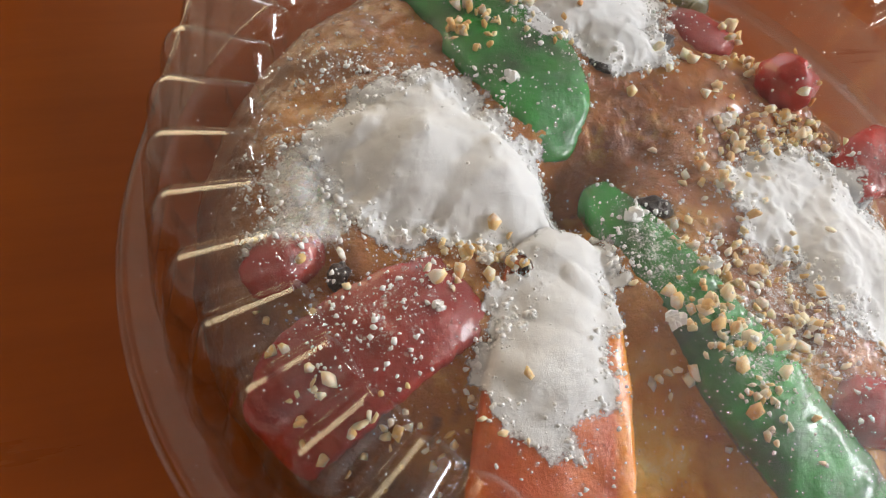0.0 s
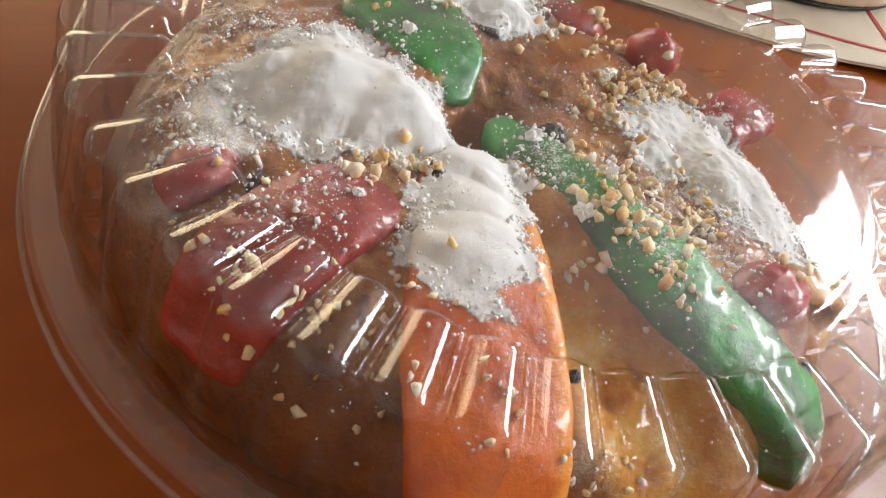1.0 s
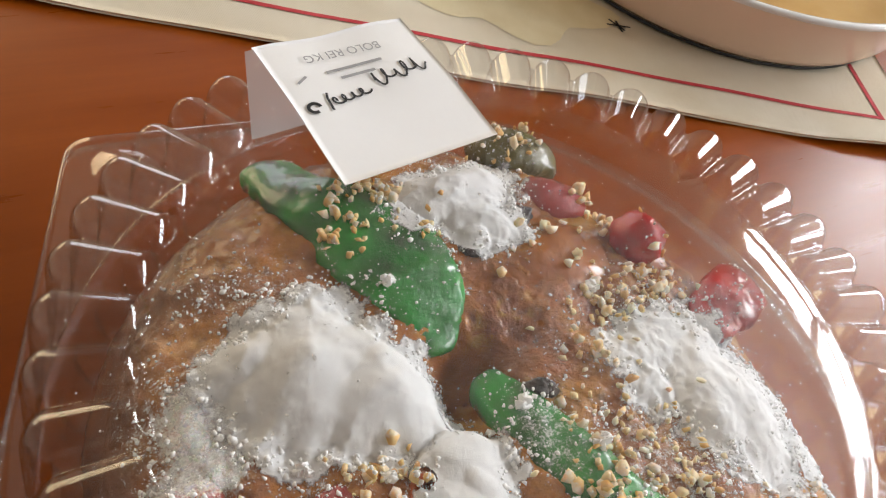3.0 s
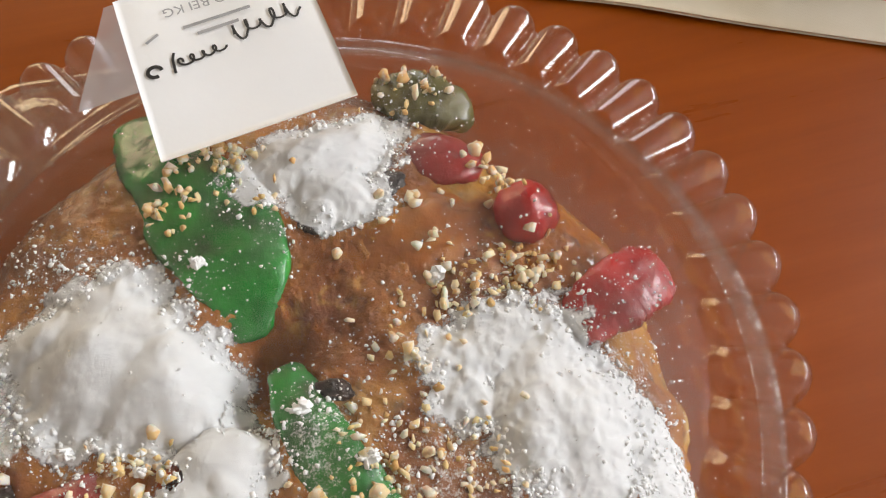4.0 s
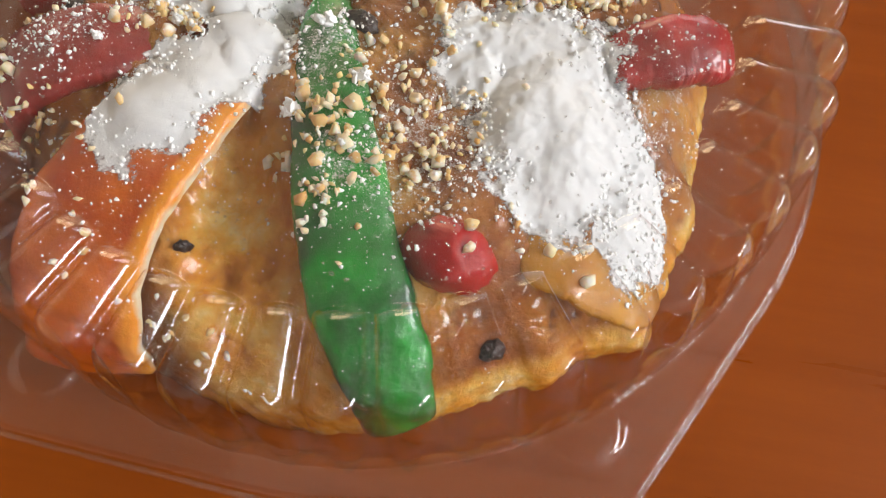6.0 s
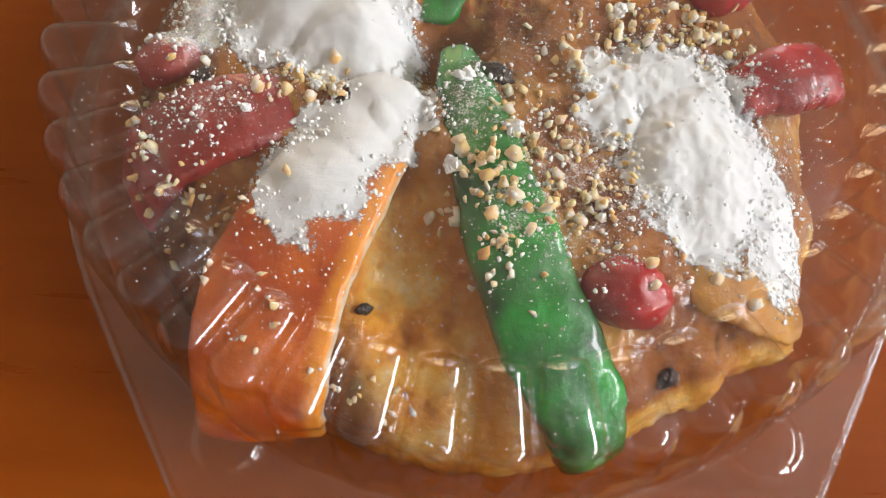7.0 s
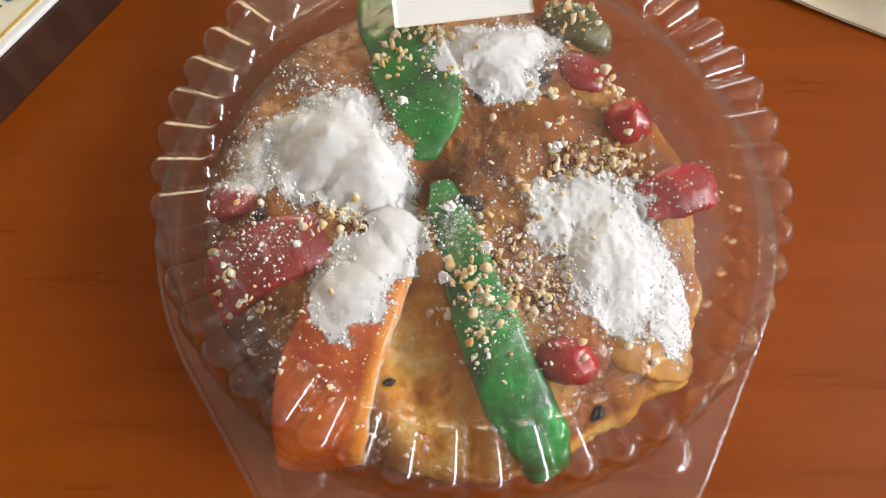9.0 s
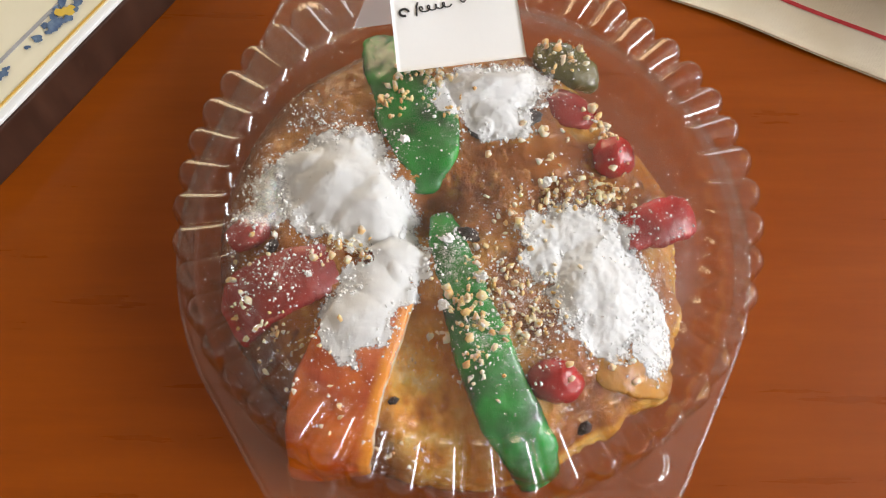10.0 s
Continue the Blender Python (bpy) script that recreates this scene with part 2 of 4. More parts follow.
GLAZE = make_glaze()
GREEN = make_fruit("candied_green", (0.001, 0.060, 0.007), (0.003, 0.34, 0.026), dense=1.1)
OLIVE = make_fruit("candied_olive", (0.05, 0.06, 0.006), (0.16, 0.13, 0.015))
ORANGE = make_fruit("candied_orange", (0.44, 0.055, 0.0005), (0.68, 0.150, 0.001), 0.3, ((0.80, 0.30, 0.02), (0.74, 0.62, 0.44)), 0.6)
RED = make_fruit("candied_red", (0.24, 0.009, 0.010), (0.42, 0.030, 0.022), 0.5, dense=0.9)
CHERRY = make_fruit("candied_cherry", (0.24, 0.001, 0.001), (0.55, 0.006, 0.004), 0.3, dense=0.35)
CITRON = make_fruit("candied_citron", (0.36, 0.13, 0.004), (0.58, 0.27, 0.015))
AMBER = make_fruit("candied_amber", (0.26, 0.070, 0.005), (0.46, 0.155, 0.008), dense=0.5)
HEAP = make_heap()
SUGAR, NUT, RAISIN, PLASTIC, SYRUP = make_sugar(), make_nut(), make_raisin(), make_plastic(), make_syrup()
TABLE = make_wood("red_brown_wood", [(0.225, 0.044, 0.0010), (0.260, 0.053, 0.0013), (0.30, 0.064, 0.0018)], rough=0.30, turn=0.25, spec=0.28)
DARKWOOD = make_wood("dark_wood", [(0.025, 0.010, 0.006), (0.045, 0.018, 0.010), (0.065, 0.027, 0.014)], rough=0.45)
LINEN = make_linen()
REDTHREAD = make_plain("red_ribbon", (0.42, 0.02, 0.03), (0.52, 0.04, 0.05), 0.8, 300)
PAPER = make_plain("white_paper", (0.86, 0.855, 0.85), (0.89, 0.885, 0.88), 0.55, 30, relief=0.05)
INK = make_plain("black_ink", (0.012, 0.012, 0.014), (0.03, 0.03, 0.035), 0.5, 200)
GREYINK = make_plain("grey_print", (0.30, 0.30, 0.31), (0.40, 0.40, 0.41), 0.6, 200)
CERAMIC = make_plain("cream_glazed_tile", (0.72, 0.66, 0.48), (0.78, 0.73, 0.56), 0.12, 12, relief=0.03)
WHITEGLAZE = make_plain("white_glaze", (0.78, 0.79, 0.78), (0.83, 0.84, 0.83), 0.1, 30, relief=0.02)
GOLD = make_plain("gold_line", (0.55, 0.34, 0.06), (0.66, 0.42, 0.09), 0.3, 100)
BLUE = make_plain("blue_glaze_paint", (0.05, 0.09, 0.20), (0.16, 0.24, 0.36), 0.15, 220)
YELLOW = make_plain("yellow_glaze_paint", (0.62, 0.40, 0.05), (0.72, 0.52, 0.10), 0.15, 150)
BLUSH = make_plain("beige_ceramic", (0.74, 0.56, 0.44), (0.80, 0.62, 0.50), 0.25, 9, relief=0.03, coat=0.3)
WALLPAINT = make_plain("cream_wall_paint", (0.60, 0.57, 0.52), (0.66, 0.63, 0.58), 0.85, 3)
CEILPAINT = make_plain("grey_ceiling_paint", (0.46, 0.45, 0.44), (0.50, 0.49, 0.48), 0.9, 3)
FLOORWOOD = make_wood("floor_boards", [(0.10, 0.045, 0.02), (0.17, 0.08, 0.035), (0.22, 0.11, 0.05)], 0.5, 0.4)
FRAMEPAINT = make_plain("white_frame_paint", (0.76, 0.76, 0.74), (0.81, 0.81, 0.79), 0.4, 10)

# ---- mesh helpers ----


def mesh_ob(name, verts, faces, mat, parent=None, smooth=True):
    me = bpy.data.meshes.new(name)
    me.from_pydata([tuple(map(float, v)) for v in verts], [], [tuple(map(int, f)) for f in faces])
    me.materials.append(mat)
    if smooth:
        me.polygons.foreach_set("use_smooth", [True] * len(me.polygons))
    me.update()
    ob = new(name, me)
    if parent:
        ob.parent = parent
    return ob


def part(name, bm, mat, parent=None, label="", smooth=False):
    me = bpy.data.meshes.new(name)
    bm.to_mesh(me)
    bm.free()
    me.materials.append(mat)
    if smooth:
        me.polygons.foreach_set("use_smooth", [True] * len(me.polygons))
    ob = new(name, me)
    if parent:
        ob.parent = parent
    if label:
        tagged(ob, label)
    return ob


def box(x0, y0, z0, x1, y1, z1, bevel=0.0, m=None):
    bm = bmesh.new()
    bmesh.ops.create_cube(bm, size=1)
    for v in bm.verts:
        v.co = Vector(((x0 + x1) / 2 + v.co.x * (x1 - x0), (y0 + y1) / 2 + v.co.y * (y1 - y0), (z0 + z1) / 2 + v.co.z * (z1 - z0)))
    if bevel:
        bmesh.ops.bevel(bm, geom=bm.edges, offset=bevel, segments=2, affect="EDGES", profile=0.6)
    if m is not None:
        bm.transform(m)
    return bm


def grid_faces(nu, nv, wrap=False):
    """Faces of a grid of nu rows of nv points; wrap closes each row."""
    f = []
    for i in range(nu - 1):
        for j in range(nv if wrap else nv - 1):
            k = (j + 1) % nv
            f.append((i * nv + j, i * nv + k, (i + 1) * nv + k, (i + 1) * nv + j))
    return f


def put_attr(ob, name, values):
    a = ob.data.attributes.new(name, "FLOAT", "POINT")
    a.data.foreach_set("value", np.asarray(values, dtype=np.float32))


_lat = np.random.RandomState(5).rand(64, 64)


def vnoise(x, y):
    """Smooth lattice noise, 0 to 1."""
    xi, yi = np.floor(x).astype(int), np.floor(y).astype(int)
    fx, fy = x - xi, y - yi
    fx, fy = fx * fx * (3 - 2 * fx), fy * fy * (3 - 2 * fy)
    g = lambda a, b: _lat[a % 64, b % 64]
    return (g(xi, yi) * (1 - fx) + g(xi + 1, yi) * fx) * (1 - fy) + (g(xi, yi + 1) * (1 - fx) + g(xi + 1, yi + 1) * fx) * fy


def fbm(x, y, size, octaves=4, gain=0.5, seed=0.0):
    """Noise of several sizes about 0, -0.5 to 0.5; size in metres of the largest."""
    x, y = np.asarray(x, float) / size + 17.3 + seed, np.asarray(y, float) / size + 9.1 + 2.7 * seed
    s, a, w = 0.0, 1.0, 0.0
    for _ in range(octaves):
        s = s + a * (vnoise(x, y) - 0.5)
        w += a
        x, y, a = x * 2.03 + 3.1, y * 2.03 + 7.7, a * gain
    return s / w


def blob(x, y, cx, cy, rx, ry, turn=0.0):
    c, s = math.cos(radians(turn)), math.sin(radians(turn))
    u, v = (x - cx) * c + (y - cy) * s, -(x - cx) * s + (y - cy) * c
    return (u / rx) ** 2 + (v / ry) ** 2


def smoothstep(a, b, x):
    t = np.clip((x - a) / (b - a), 0, 1)
    return t * t * (3 - 2 * t)

# ---- room ----


def structure(ob, label, category):
    return tagged(ob, label, category, kind="structure")


FLOOR_Z, CEIL_Z, HALF = -0.75, 1.75, 2.3
structure(part("floor", box(-HALF, -HALF, FLOOR_Z - 0.1, HALF, HALF, FLOOR_Z), FLOORWOOD), "brown wooden floor under the table", "floor")
structure(part("ceiling", box(-HALF, -HALF, CEIL_Z, HALF, HALF, CEIL_Z + 0.1), CEILPAINT), "plain grey painted ceiling of the room", "ceiling")


def wall_with_windows(name, m, openings):
    """A wall along local x at y = 0, 0.2 thick, with openings (from, to, sill, head) in order along it, and a window in each."""
    w = new(name)
    structure(w, "plain cream wall with bright windows", "wall")
    H, B, T = HALF + 0.2, FLOOR_Z, CEIL_Z
    edge = -H
    for a, b, z0, z1 in openings:
        for x0, x1, q0, q1 in ((edge, a, B, T), (a, b, B, z0), (a, b, z1, T)):
            part("wall_panel", box(x0, 0, q0, x1, 0.2, q1), WALLPAINT, w)
        edge = b
    part("wall_panel", box(edge, 0, B, H, 0.2, T), WALLPAINT, w)
    w.matrix_world = m
    for a, b, z0, z1 in openings:
        win = new("window_" + name.split("_")[1])
        structure(win, "white window with bright panes", "window")
        bars = [(a, a + 0.05, z0, z1), (b - 0.05, b, z0, z1), (a + 0.05, b - 0.05, z0, z0 + 0.05), (a + 0.05, b - 0.05, z1 - 0.05, z1)]
        count = max(1, round((b - a) / 0.65))
        for k in range(1, count):
            x = a + (b - a) * k / count
            bars.append((x - 0.035, x + 0.035, z0 + 0.05, z1 - 0.05))
        for x0, x1, q0, q1 in bars:
            part("window_frame", box(x0, 0.004, q0, x1, 0.05, q1, 0.004), FRAMEPAINT, win)
        win.matrix_world = m


wall_with_windows("wall_east", pose(HALF, 0, 0, 0, 0, -90), [(-0.88, 0.82, 0.93, 1.55), (0.95, 1.89, 0.93, 1.55)])
wall_with_windows("wall_north", pose(0, HALF, 0), [(-1.31, 0.15, 0.15, 1.35), (0.30, 1.00, 0.15, 1.15)])
structure(part("wall_south", box(-HALF - 0.2, -HALF - 0.2, FLOOR_Z, HALF + 0.2, -HALF, CEIL_Z), WALLPAINT), "plain cream wall of the room", "wall")
structure(part("wall_west", box(-HALF - 0.2, -HALF, FLOOR_Z, -HALF, HALF, CEIL_Z), WALLPAINT), "plain cream wall of the room", "wall")

# ---- table ----
table = tagged(new("table"), "polished red-brown wooden table", "table")
part("tabletop", box(-0.75, -0.55, -0.03, 0.75, 0.65, 0, 0.004), TABLE, table)
for sx in (-0.68, 0.68):
    for sy in (-0.48, 0.58):
        part("leg", box(sx - 0.03, sy - 0.03, FLOOR_Z, sx + 0.03, sy + 0.03, -0.031, 0.004), TABLE, table)

# ---- cake ----


def cake_radius(th):
    r = 0.105 + 0.004 * np.cos(th - radians(-95))
    for at, wide, amount in ((38, 24, -0.012), (-10, 22, -0.007), (-38, 14, 0.004), (-62, 12, -0.004), (140, 45, 0.006), (180, 30, 0.003)):
        d = (np.degrees(th) - at + 180) % 360 - 180
        r = r + amount * np.exp(-((d / wide) ** 2))
    torn = np.exp(-(((np.degrees(th) + 30 + 180) % 360 - 180) / 35) ** 2)
    return r + 0.004 * fbm(np.cos(th) * 0.1, np.sin(th) * 0.1, 0.03, 4) + torn * 0.011 * fbm(np.cos(th) * 0.1, np.sin(th) * 0.1, 0.010, 4, 0.6, 2.0)


def cake_height(x, y):
    r, th = np.hypot(x, y), np.arctan2(y, x)
    q = r / cake_radius(th)
    top = 0.0482 - 0.03 * (x - 0.0) * smoothstep(-0.02, 0.09, x) - 0.004 * smoothstep(0.02, 0.09, x)
    z = 0.007 + (top - 0.007) * np.clip(1 - np.clip(q, 0, 1) ** 7, 0, 1) ** 0.62
    z = z - 0.016 * np.exp(-blob(x, y, -0.017, 0.000, 0.009, 0.013, -20))
    # the furrow beside the green strip and the lower dough between the strips
    z = z - 0.010 * np.exp(-blob(x, y, -0.016, -0.075, 0.014, 0.045, 18) ** 2)
    lump = 0.007 * fbm(x, y, 0.034, 3, 0.5) + 0.0058 * fbm(x, y, 0.009, 5, 0.6, 3.0)
    lump = lump + 0.009 * np.exp(-blob(x, y, -0.018, -0.078, 0.018, 0.040, 15)) * fbm(x, y, 0.013, 4, 0.6, 9.0)
    return z + lump * smoothstep(1.0, 0.9, q)


PILES = {
    # name: (label, blobs of x, y, rx, ry, turn, height)
    "big": ("large smooth white heap of powdered sugar on the cake", [(-0.055, 0.014, 0.017, 0.019, -30, 0.0075), (-0.043, 0.002, 0.020, 0.014, -40, 0.0070), (-0.066, 0.023, 0.013, 0.008, 0, 0.004), (-0.034, -0.006, 0.011, 0.009, 0, 0.004)]),
    "orange": ("lumpy white heap of powdered sugar on the orange peel", [(-0.029, -0.021, 0.011, 0.009, 0, 0.0028), (-0.042, -0.046, 0.011, 0.014, -20, 0.0032), (-0.036, -0.034, 0.010, 0.012, 0, 0.0028), (-0.029, -0.026, 0.006, 0.010, 0, 0.003)]),
    "right": ("white powdered sugar heap spread over the cake edge", [(0.053, -0.027, 0.016, 0.026, 10, 0.0035), (0.042, -0.011, 0.018, 0.008, -10, 0.0025), (0.074, -0.046, 0.008, 0.017, 15, 0.0004), (0.055, -0.046, 0.010, 0.011, 0, 0.0026), (0.033, -0.020, 0.008, 0.010, 0, 0.002)]),
    "top": ("loose white clumps of powdered sugar by the paper label", [(0.012, 0.060, 0.021, 0.012, 10, 0.006), (0.013, 0.047, 0.012, 0.010, -30, 0.005)]),
    "left": ("thin greyish heap of powdered sugar near the rim", [(-0.083, 0.012, 0.009, 0.010, 20, 0.0018), (-0.086, 0.000, 0.011, 0.006, 0, 0.0016)]),
}


def pile_height(name, x, y):
    """Height of loose sugar above what it lies on; below zero there is none."""
    def domes(octaves, sway):
        h = np.full(np.shape(x), -1.0)
        wx, wy = sway * fbm(x, y, 0.012, octaves, 0.55, 1.0), sway * fbm(x, y, 0.012, octaves, 0.55, 6.0)
        for cx, cy, rx, ry, turn, top in PILES[name][1]:
            d = np.sqrt(blob(x + wx, y + wy, cx, cy, rx * 1.06, ry * 1.06, turn))
            h = np.maximum(h, np.where(d < 1, top * (1 - d ** 1.5), -0.0050 * (d - 1)))
        return h

    # soft on top; the ragged one tells where the layer ends
    h = domes(2, 0.006)
    ragged = domes(5, 0.014)
    edge = smoothstep(0.0025, 0.0, h)
    relief = 0.0014 * fbm(x, y, 0.012, 3, 0.5, 4.0) + 0.0007 * fbm(x, y, 0.0035, 3, 0.6, 8.0)
    soft = h + (0.45 if name == "big" else 0.8) * relief * smoothstep(-0.0005, 0.002, h)
    ragged = ragged + 0.0030 * edge * fbm(x, y, 0.0045, 4, 0.6, 15.0)
    return soft - 0.0002, np.minimum(ragged, soft + 0.001)


def dust(x, y):
    """How thick the sugar dust lies, 0 to 1."""
    f = np.full(np.shape(x), 0.05)
    for name in PILES:
        for cx, cy, rx, ry, turn, top in PILES[name][1]:
            d = np.sqrt(blob(x, y, cx, cy, rx, ry, turn))
            f = np.maximum(f, np.exp(-np.clip(d - 0.85, 0, 9) ** 1.1 * 1.6) * 0.95)
    for cx, cy, rx, ry, a in ((0.07, -0.03, 0.03, 0.04, 0.6), (0.024, -0.040, 0.030, 0.035, 0.62), (0.015, 0.0, 0.03, 0.02, 0.35), (-0.052, -0.016, 0.02, 0.012, 0.45), (0.05, 0.01, 0.03, 0.02, 0.35), (-0.088, 0.012, 0.02, 0.03, 0.62), (-0.06, 0.045, 0.03, 0.02, 0.5), (0.078, -0.010, 0.012, 0.010, 0.4), (-0.006, 0.036, 0.012, 0.014, 0.38), (0.05, 0.075, 0.016, 0.014, 0.4), (-0.075, 0.035, 0.02, 0.02, 0.4), (0.032, -0.068, 0.012, 0.012, 0.25), (-0.05, -0.07, 0.03, 0.03, 0.28), (-0.006, -0.024, 0.014, 0.026, 0.58), (0.004, -0.052, 0.012, 0.016, 0.55), (-0.076, -0.030, 0.020, 0.014, 0.5), (0.080, -0.006, 0.012, 0.012, 0.62)):
        f = np.maximum(f, a * np.exp(-blob(x, y, cx, cy, rx, ry)))
    return np.clip(f + 0.25 * fbm(x, y, 0.02, 3), 0, 1)


def build_cake():
    nr, nt = 150, 420
    q = np.concatenate([np.linspace(0.002, 0.86, 105), np.linspace(0.865, 1.0, nr - 105)])
    th = np.linspace(-math.pi, math.pi, nt, endpoint=False)
    Q, T = np.meshgrid(q, th, indexing="ij")
    R = Q * cake_radius(T)
    X, Y = R * np.cos(T), R * np.sin(T)
    Z = cake_height(X, Y)
    # crumbly side
    side = smoothstep(0.93, 1.0, Q)
    k = 1 + side * 0.03 * fbm(T * 0.1, Z, 0.006, 4, 0.6)
    verts = np.stack([X * k, Y * k, Z], -1).reshape(-1, 3)
    verts = np.vstack([verts, np.stack([X[-1] * 0.97, Y[-1] * 0.97, np.full(nt, 0.0035)], -1)])
    faces = grid_faces(nr + 1, nt, True)
    faces.append(tuple(range(nt))[::-1])
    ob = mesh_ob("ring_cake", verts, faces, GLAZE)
    x, y = verts[:, 0], verts[:, 1]
    rr = np.hypot(x, y) / cake_radius(np.arctan2(y, x))
    pale = 0.9 * np.exp(-blob(x, y, -0.018, -0.078, 0.016, 0.038, 15) ** 2)
    ang = np.degrees(np.arctan2(y, x))
    pale = np.maximum(pale, smoothstep(0.95, 0.985, rr) * ((ang > -75) & (ang < 22)) * 0.95)
    pale = np.maximum(pale, 0.45 * smoothstep(0.0, 0.22, fbm(x, y, 0.03, 3, 0.5, 12.0)) * smoothstep(-0.045, -0.02, x))
    put_attr(ob, "dough", np.clip(pale, 0, 1))
    put_attr(ob, "dust", dust(x, y) * (rr < 0.985))
    # weaker darkening towards the bottom, joined with the browned rim crust
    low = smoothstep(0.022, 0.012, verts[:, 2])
    put_attr(ob, "crust_and_low", np.maximum(smoothstep(0.80, 0.93, rr) * ((ang < -95) | (ang > 25)), 0.35 * low * ((ang < -70) | (ang > 25))))
    return tagged(ob, "glazed ring-shaped fruit cake, cracked, inside a clear plastic box", "cake")


CELL, SPAN = 0.0006, 0.126
_n = int(2 * SPAN / CELL) + 1
GX, GY = np.meshgrid(np.linspace(-SPAN, SPAN, _n), np.linspace(-SPAN, SPAN, _n), indexing="ij")
HEAPED = np.zeros(GX.shape, bool)
RAG = np.full(GX.shape, -1.0)
TOP = np.where(np.hypot(GX, GY) < cake_radius(np.arctan2(GY, GX)), cake_height(GX, GY), 0.004)


def cell(v):
    return int(round((v + SPAN) / CELL))


def rest_on(x, y):
    return float(TOP[cell(x), cell(y)])


def splat(verts):
    """Enters the top of a thing that lies on the cake into the height map, a little widened."""
    for x, y, z in verts:
        i, j = cell(x), cell(y)
        if 1 < i < _n - 2 and 1 < j < _n - 2:
            w = TOP[i - 1:i + 2, j - 1:j + 2]
            np.maximum(w, z, out=w)


def splat_many(v):
    i, j = np.rint((v[:, 0] + SPAN) / CELL).astype(int), np.rint((v[:, 1] + SPAN) / CELL).astype(int)
    ok = (i > 0) & (j > 0) & (i < _n - 1) & (j < _n - 1)
    np.maximum.at(TOP, (i[ok], j[ok]), v[ok, 2])


def spline(pts, n):
    """Smooth curve through a few control points (rows of any length)."""
    p = np.array(pts, float)
    p = np.vstack([2 * p[0] - p[1], p, 2 * p[-1] - p[-2]])
    t = np.linspace(0, len(pts) - 1 - 1e-6, n)
    i = t.astype(int)
    f = (t - i)[:, None]
    a, b, c, d = p[i], p[i + 1], p[i + 2], p[i + 3]
    return 0.5 * (2 * b + (c - a) * f + (2 * a - 5 * b + 4 * c - d) * f ** 2 + (3 * b - a - 3 * c + d) * f ** 3)


def strip(name, label, pts, thick, mat, seed=0.0, across=48, along=120, blunt=0.03, flat=3.2):
    """A strip of candied fruit along control points (x, y, z of its top, width), rounded above, with blunt ends."""
    c = spline(pts, along)
    mid, wid = c[:, :3], c[:, 3]
    tan = np.gradient(mid, axis=0)
    tan /= np.linalg.norm(tan, axis=1)[:, None]
    side = np.cross(tan, [0, 0, 1.0])
    side /= np.linalg.norm(side, axis=1)[:, None]
    up = np.cross(side, tan)
    s = np.linspace(0, 1, along)
    end = np.clip(np.minimum(s, 1 - s) / blunt, 0, 1)
    cap = np.sqrt(np.clip(1 - (1 - end) ** 2, 0.0, 1)) * 0.96 + 0.04
    verts, uv = [], []
    for i in range(along):
        wob = 1 + 0.10 * float(fbm(s[i] * 0.1 + seed, seed, 0.02, 3))
        for j in range(across):
            half = across // 2
            if j < half:
                u, sign = math.sin(math.pi * (j / half - 0.5)) * 0.35 + (2 * j / half - 1) * 0.65, 1
            else:
                u, sign = 1 - 2 * (j - half) / half, -1
            v = sign * (1 - abs(u) ** flat) ** (1 / flat)
            w = 0.5 * wid[i] * u * (cap[i] ** 0.5) * wob
            h = (0.5 * thick * v - 0.5 * thick) * cap[i] - 0.3 * thick * (1 - cap[i])
            p = mid[i] + side[i] * w + up[i] * h
            p = p + up[i] * (0.0032 * float(fbm(p[0] + 0.8 * p[2], p[1] + 0.9 * p[2], 0.013, 4, 0.5, seed)) - 0.0012 * u * u) * (0.5 + 0.5 * v)
            p = p + side[i] * 0.0030 * float(fbm(s[i] * 0.12, 0.3 * (u > 0), 0.010, 3, 0.5, seed + 5)) * u * abs(u)
            verts.append(p)
            uv.append((0.5 - 0.5 * u, s[i]))
    verts = np.array(verts)
    faces = grid_faces(along, across, True)
    faces += [tuple(range(across)), tuple((along - 1) * across + j for j in range(across))[::-1]]
    ob = mesh_ob(name, verts, faces, mat)
    layer = ob.data.uv_layers.new(name="uv")
    idx = np.zeros(len(ob.data.loops), dtype=np.int32)
    ob.data.loops.foreach_get("vertex_index", idx)
    layer.data.foreach_set("uv", np.array(uv, dtype=np.float32)[idx].ravel())
    put_attr(ob, "dust", dust(verts[:, 0], verts[:, 1]))
    g = verts.reshape(along, across, 3)
    g = np.concatenate([g, g[:, :1]], 1)
    for axis in (0, 1, 0, 1):
        mid_g = 0.5 * (np.take(g, range(g.shape[axis] - 1), axis) + np.take(g, range(1, g.shape[axis]), axis))
        g = np.insert(g, range(1, g.shape[axis]), mid_g, axis)
    splat_many(g.reshape(-1, 3))
    return tagged(ob, label, "candied fruit")


def ball_verts(rings=20, segs=32):
    v = []
    for i in range(rings):
        a = math.pi * i / (rings - 1)
        for j in range(segs):
            b = 2 * math.pi * j / segs
            v.append((math.sin(a) * math.cos(b), math.sin(a) * math.sin(b), math.cos(a)))
    return np.array(v), grid_faces(rings, segs, True)


